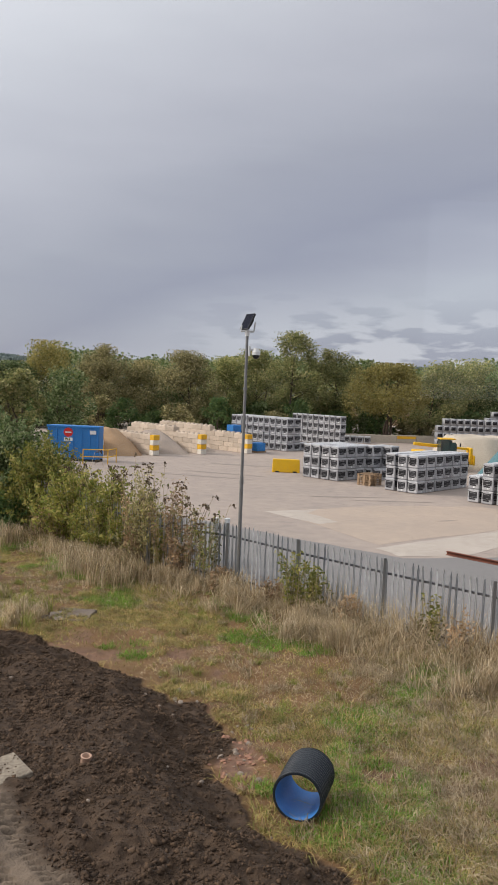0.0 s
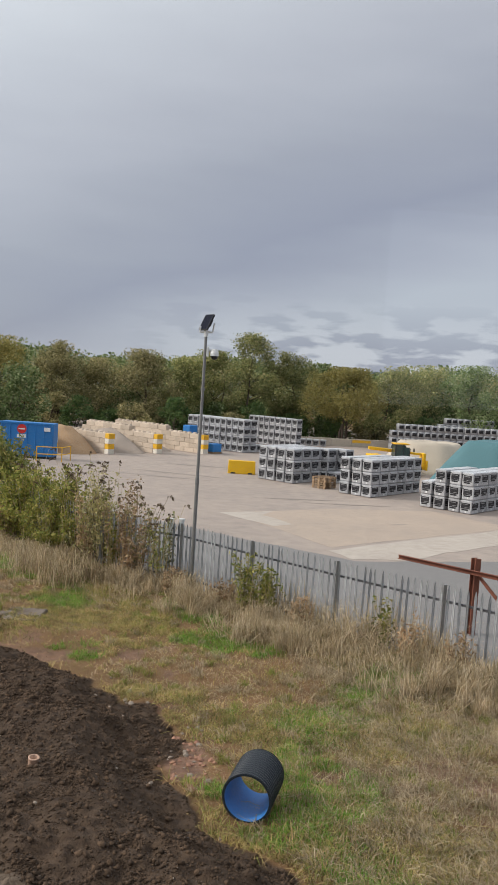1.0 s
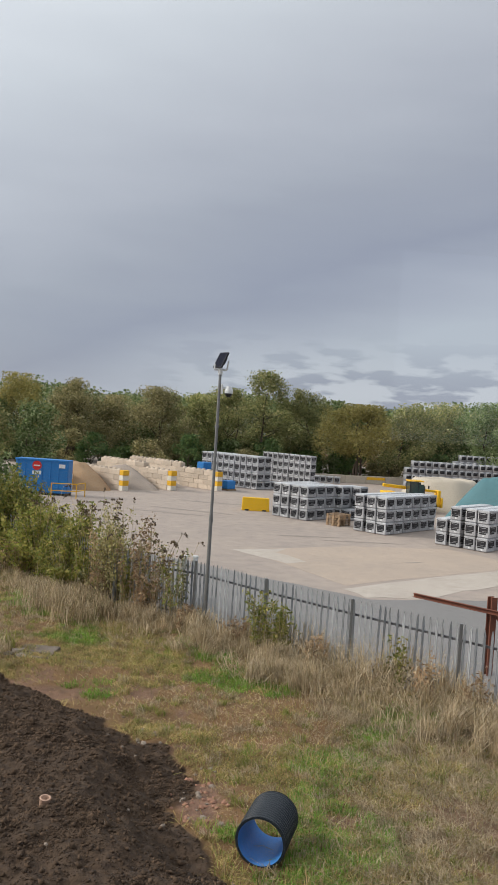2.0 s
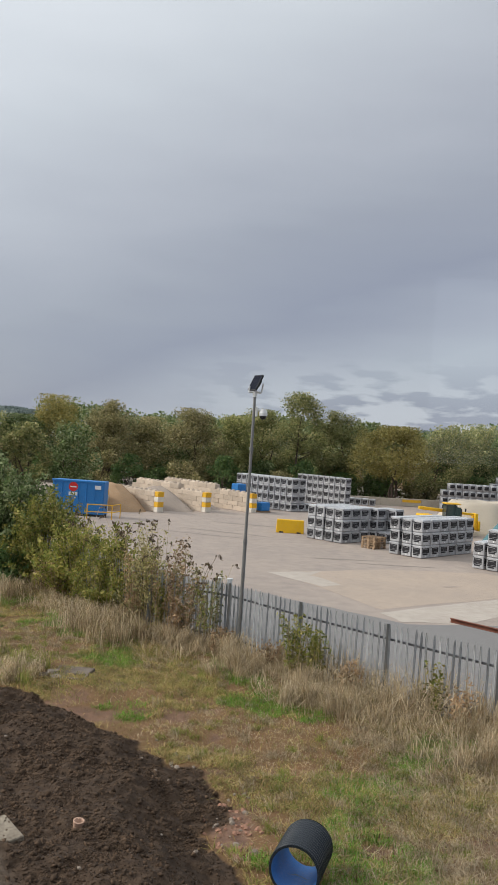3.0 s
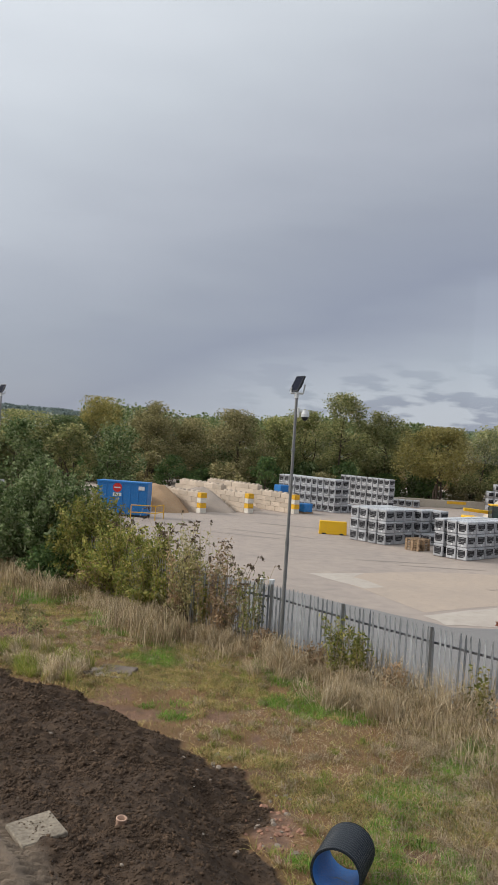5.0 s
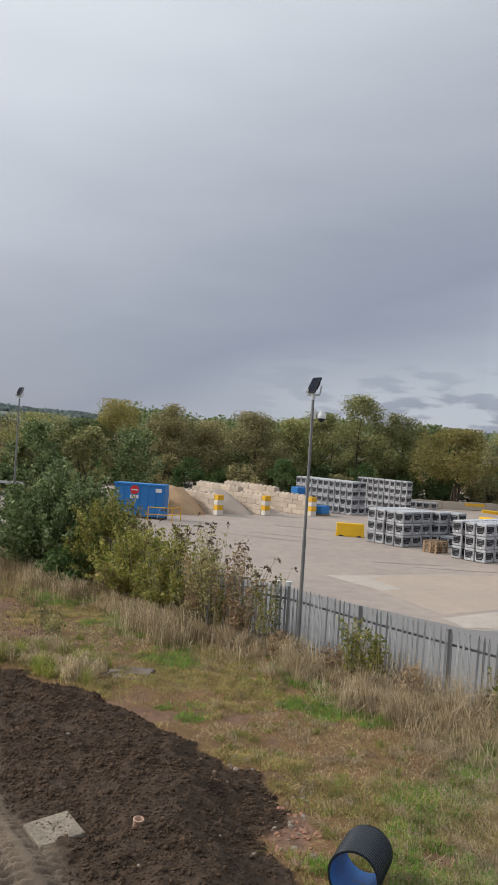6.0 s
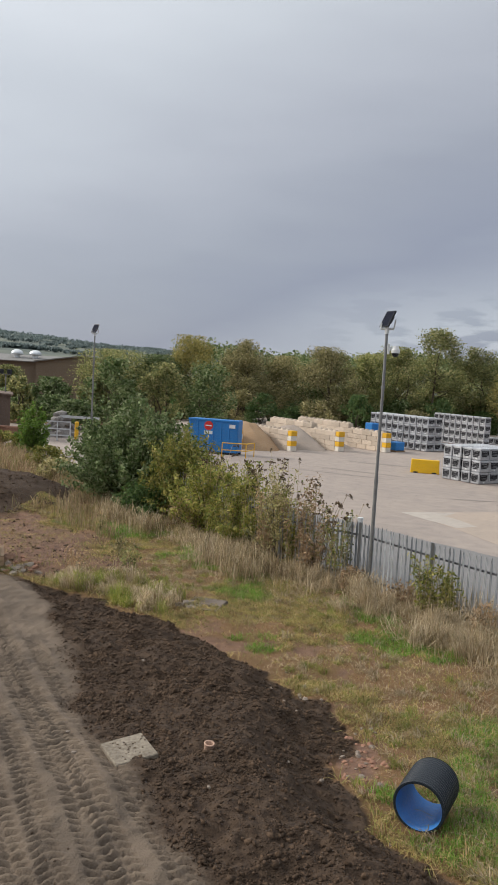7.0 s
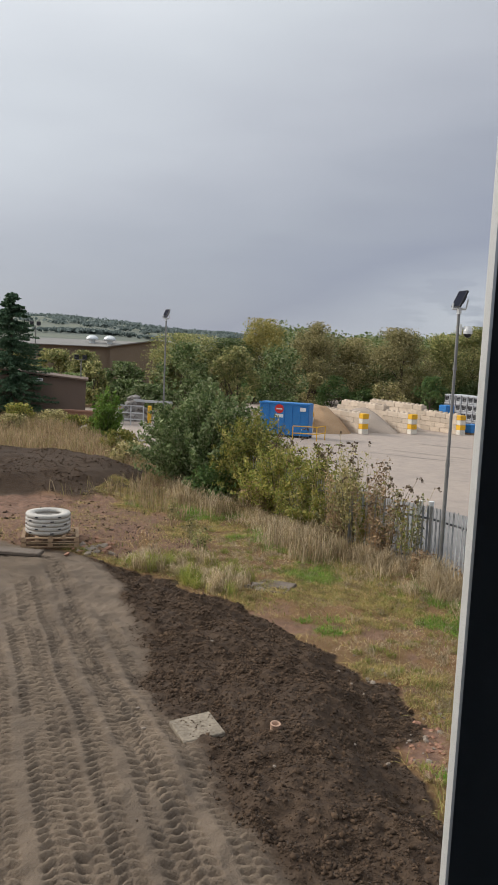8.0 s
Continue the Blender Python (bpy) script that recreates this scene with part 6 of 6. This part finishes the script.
def broken_slab():
    rr = random.Random(9)
    for x, y, w, d, yaw, tilt in ((-4.62, 19.42, 0.30, 0.22, 30, 9), (-4.75, 19.15, 0.22, 0.16, -20, -7), (-4.45, 18.95, 0.26, 0.18, 55, 10)):
        bm = boxes((-w / 2, w / 2, -d / 2, d / 2, -0.06, 0.08), bevel=0.025)
        for v in bm.verts:
            v.co += Vector((rr.uniform(-0.04, 0.04), rr.uniform(-0.04, 0.04), rr.uniform(-0.02, 0.02)))
        ob = part("concrete_chunk", bm, M_STONE, m=pose(x, y, zat(x, y) - 0.02, tilt, tilt * 0.6, yaw))
        tagged(ob, "broken pale concrete lump half buried in grass", "rubble", "broken concrete in the grass")
    # a frame of concrete round an open hole, its back part a solid slab
    z = zat(-4.2, 19.3) - 0.01
    d = thing("drain_chamber", pose(-4.2, 19.3, z, 5, -3, -14), "muddy concrete slab with an open square drain hole", "drain")
    part("slab", boxes((-0.48, 0.5, 0.0, 0.46, -0.1, 0.06), (-0.48, 0.02, -0.36, -0.004, -0.1, 0.055), bevel=0.02), M_MUDDY, d)
    part("kerb", boxes((0.024, 0.55, -0.36, -0.29, -0.1, 0.075), (0.48, 0.55, -0.286, -0.004, -0.1, 0.075), bevel=0.012), M_MUDDY, d)
    # black block closes the shallow gap, its colour standing for shade down the hole
    part("hole", boxes((0.03, 0.47, -0.28, -0.01, -0.16, -0.06)), M_BLACK, d, "black block for the shade in the hole")


broken_slab()
far_slab = part("slab_cover", boxes((-0.75, 0.75, -0.22, 0.22, -0.05, 0.05), bevel=0.02), M_MUDDY, m=pose(-10.9, 18.0, zat(-10.9, 18.0) + 0.03, 0, 0, 8))
tagged(far_slab, "muddy concrete slab at the edge of the track", "slab")

# clods over the heaped soil
def clods(x, y, z, size, rr, label):
    iv = np.array(((1, 0, 0), (-1, 0, 0), (0, 1, 0), (0, -1, 0), (0, 0, 1), (0, 0, -1)), float)
    it = np.array(((0, 2, 4), (2, 1, 4), (1, 3, 4), (3, 0, 4), (2, 0, 5), (1, 2, 5), (3, 1, 5), (0, 3, 5)))
    n = len(x)
    v = (iv[None] * rr.uniform(0.5, 1.5, (n, 6, 1)) + rr.uniform(-0.4, 0.4, (n, 6, 3))) * size[:, None, None]
    a, b = rr.uniform(0, 6.28, n)[:, None], rr.uniform(-0.9, 0.9, n)[:, None]
    vx, vy, vz = v[..., 0], v[..., 1], v[..., 2]
    vx, vz = vx * np.cos(b) - vz * np.sin(b), vx * np.sin(b) + vz * np.cos(b)
    vx, vy = vx * np.cos(a) - vy * np.sin(a), vx * np.sin(a) + vy * np.cos(a)
    v = np.stack([vx, vy, vz * 0.8], -1) + np.stack([x, y, z + size * 0.15], -1)[:, None, :]
    f = (it[None] + (np.arange(n) * 6)[:, None, None]).reshape(-1, 3)
    tagged(part("soil_clods", np_mesh("soil_clods", v.reshape(-1, 3), f), M_CLOD), label, "soil", kind="stuff")


rr = np.random.default_rng(31)
x, y = rr.uniform(-10.5, 2.2, 450000), rr.uniform(6.5, 20.2, 450000)
zz, so, dr, ba = ground_height(x, y, True)
keep = (so > 0.7) & (rr.random(len(x)) < (1 - 0.985 * dr) * (0.22 + 0.78 * smooth01(2.2 * vnoise(x, y, 0.7, 60) - 0.5) * smooth01(2.6 * vnoise(x, y, 0.2, 73) - 0.55)))
x, y, zz, dr = x[keep], y[keep], zz[keep], dr[keep]
clods(x, y, zz, (0.006 + 0.011 * rr.random(len(x)) ** 2 + 0.036 * rr.random(len(x)) ** 14) * (1 - 0.6 * dr), rr, "dark brown crumbling soil clods")
x, y = rr.uniform(-30, -7, 60000), rr.uniform(19.5, 37, 60000)
zz, so, dr, ba = ground_height(x, y, True)
keep = ((so > 0.6) | ((ba > 0.5) & (rr.random(len(x)) < 0.35))) & (dr < 0.3) & (edge_dist(x, y) > 0) & (rr.random(len(x)) < 0.15 + 0.85 * smooth01(2.4 * vnoise(x, y, 1.3, 74) - 0.7))
x, y, zz = x[keep], y[keep], zz[keep]
clods(x, y, zz, 0.008 + 0.018 * rr.random(len(x)) ** 2 + 0.06 * rr.random(len(x)) ** 14, rr, "brown clods on the bare earth and far heap")


# ---- the building that the camera looks out of ----
WX0, WX1, WZ0, WZ1, WY = -1.05, 0.2105, 5.25, 6.95, 0.40


def shell(name, dims, label):
    ob = part(name, boxes(*dims), M_ROOMWALL)
    return tagged(ob, label, "wall", kind="structure")


OX0, OX1, OZ0, OZ1 = WX0 - 0.1, WX1 + 0.1, WZ0 - 0.1, WZ1 + 0.1
shell("wall_front", [(-2.6, OX0, WY, WY + 0.06, -0.2, 7.4), (OX1, 2.6, WY, WY + 0.06, -0.2, 7.4), (OX0, OX1, WY, WY + 0.06, -0.2, OZ0), (OX0, OX1, WY, WY + 0.06, OZ1, 7.4)], "plain grey cabin wall round the window")
shell("wall_back", [(-2.6, 0.93, -3.6, -3.45, -0.2, 7.4), (0.93, 2.6, -3.6, -3.45, -0.2, 4.6), (0.93, 2.6, -3.6, -3.45, 7.2, 7.4)], "plain grey room wall with a glazed opening")
shell("wall_left", [(-2.75, -2.605, -3.6, WY + 0.06, -0.2, 7.4)], "plain grey room wall")
shell("wall_right", [(2.605, 2.75, -3.6, WY + 0.06, -0.2, 7.4)], "plain grey room wall")
tagged(part("floor", boxes((-2.6, 2.6, -3.445, WY - 0.005, 4.4, 4.55)), M_ROOMWALL), "plain grey room floor", "floor", kind="structure")
tagged(part("ceiling", boxes((-2.75, 2.75, -3.6, WY + 0.06, 7.405, 7.55)), M_ROOMWALL), "plain room ceiling", "ceiling", kind="structure")
win = new("window_1")
tagged(win, "dark grey window frame with a white inner bead", "window", kind="structure")
t, g = 0.092, 0.003
part("window_frame", boxes((WX0 - g - t, WX0 - g, WY, WY + 0.06, WZ0 - t, WZ1 + t), (WX1 + g, WX1 + g + t, WY, WY + 0.06, WZ0 - t, WZ1 + t), (WX0 - g, WX1 + g, WY, WY + 0.06, WZ0 - t, WZ0 - g), (WX0 - g, WX1 + g, WY, WY + 0.06, WZ1 + g, WZ1 + t)), M_FRAMEDARK, win, "dark grey frame")


def bevelled_bead(x_in, x_out, z0, z1):
    """White outer bead whose face slopes from the frame out to the opening."""
    bm = bmesh.new()
    ring = [(x_in, WY + 0.078), (x_out, WY + 0.063), (x_out + (x_out - x_in) * 12, WY + 0.063), (x_out + (x_out - x_in) * 12, WY + 0.09), (x_in, WY + 0.09)]
    lo, hi = [bm.verts.new((x, y, z0)) for x, y in ring], [bm.verts.new((x, y, z1)) for x, y in ring]
    for i in range(5):
        bm.faces.new((lo[i], lo[(i + 1) % 5], hi[(i + 1) % 5], hi[i]))
    bm.faces.new(lo[::-1])
    bm.faces.new(hi)
    bmesh.ops.recalc_face_normals(bm, faces=bm.faces)
    return bm


part("window_bead", bevelled_bead(WX1, WX1 + g + 0.001, WZ0, WZ1), M_FRAMEWHITE, win, "thin white bead")
part("window_bead", bevelled_bead(WX0, WX0 - g - 0.001, WZ0, WZ1), M_FRAMEWHITE, win, "thin white bead")
part("window_sill", boxes((OX0, OX1, WY - 0.12, WY - 0.005, OZ0 - 0.03, OZ0)), M_FRAMEWHITE, win, "white sill")
part("window_lining", boxes((OX0, WX0 - g - t - 0.002, WY - 0.01, WY + 0.05, OZ0, OZ1), (WX1 + g + t + 0.002, OX1, WY - 0.01, WY + 0.05, OZ0, OZ1), (WX0 - g - t, WX1 + g + t, WY - 0.008, WY + 0.05, OZ0 + 0.001, WZ0 - t - 0.002), (WX0 - g - t, WX1 + g + t, WY - 0.008, WY + 0.05, WZ1 + t + 0.002, OZ1 - 0.001)), M_FRAMEWHITE, win, "white lining")


def glass():
    m = bpy.data.materials.new("window_glass")
    m.use_nodes = True
    n, l = m.node_tree.nodes, m.node_tree.links
    n.clear()
    out, mx, tr, gl, lw = (n.new(k) for k in ("ShaderNodeOutputMaterial", "ShaderNodeMixShader", "ShaderNodeBsdfTransparent", "ShaderNodeBsdfGlossy", "ShaderNodeLayerWeight"))
    gl.inputs["Roughness"].default_value = 0.0
    lw.inputs["Blend"].default_value = 0.5
    power, gloss = n.new("ShaderNodeMath"), n.new("ShaderNodeMath")
    power.operation, gloss.operation = "POWER", "MULTIPLY_ADD"
    power.inputs[1].default_value = 5.0
    gloss.inputs[1].default_value, gloss.inputs[2].default_value = 0.95, 0.024
    l.new(lw.outputs["Facing"], power.inputs[0])
    l.new(power.outputs[0], gloss.inputs[0])
    l.new(gloss.outputs[0], mx.inputs[0])
    l.new(tr.outputs[0], mx.inputs[1])
    l.new(gl.outputs[0], mx.inputs[2])
    l.new(mx.outputs[0], out.inputs[0])
    return m


pane = part("pane", boxes((WX0 - g + 0.001, WX1 + g - 0.001, WY + 0.02, WY + 0.026, WZ0 - g + 0.001, WZ1 + g - 0.001)), glass(), win, "clear glass")
pane.visible_shadow = False
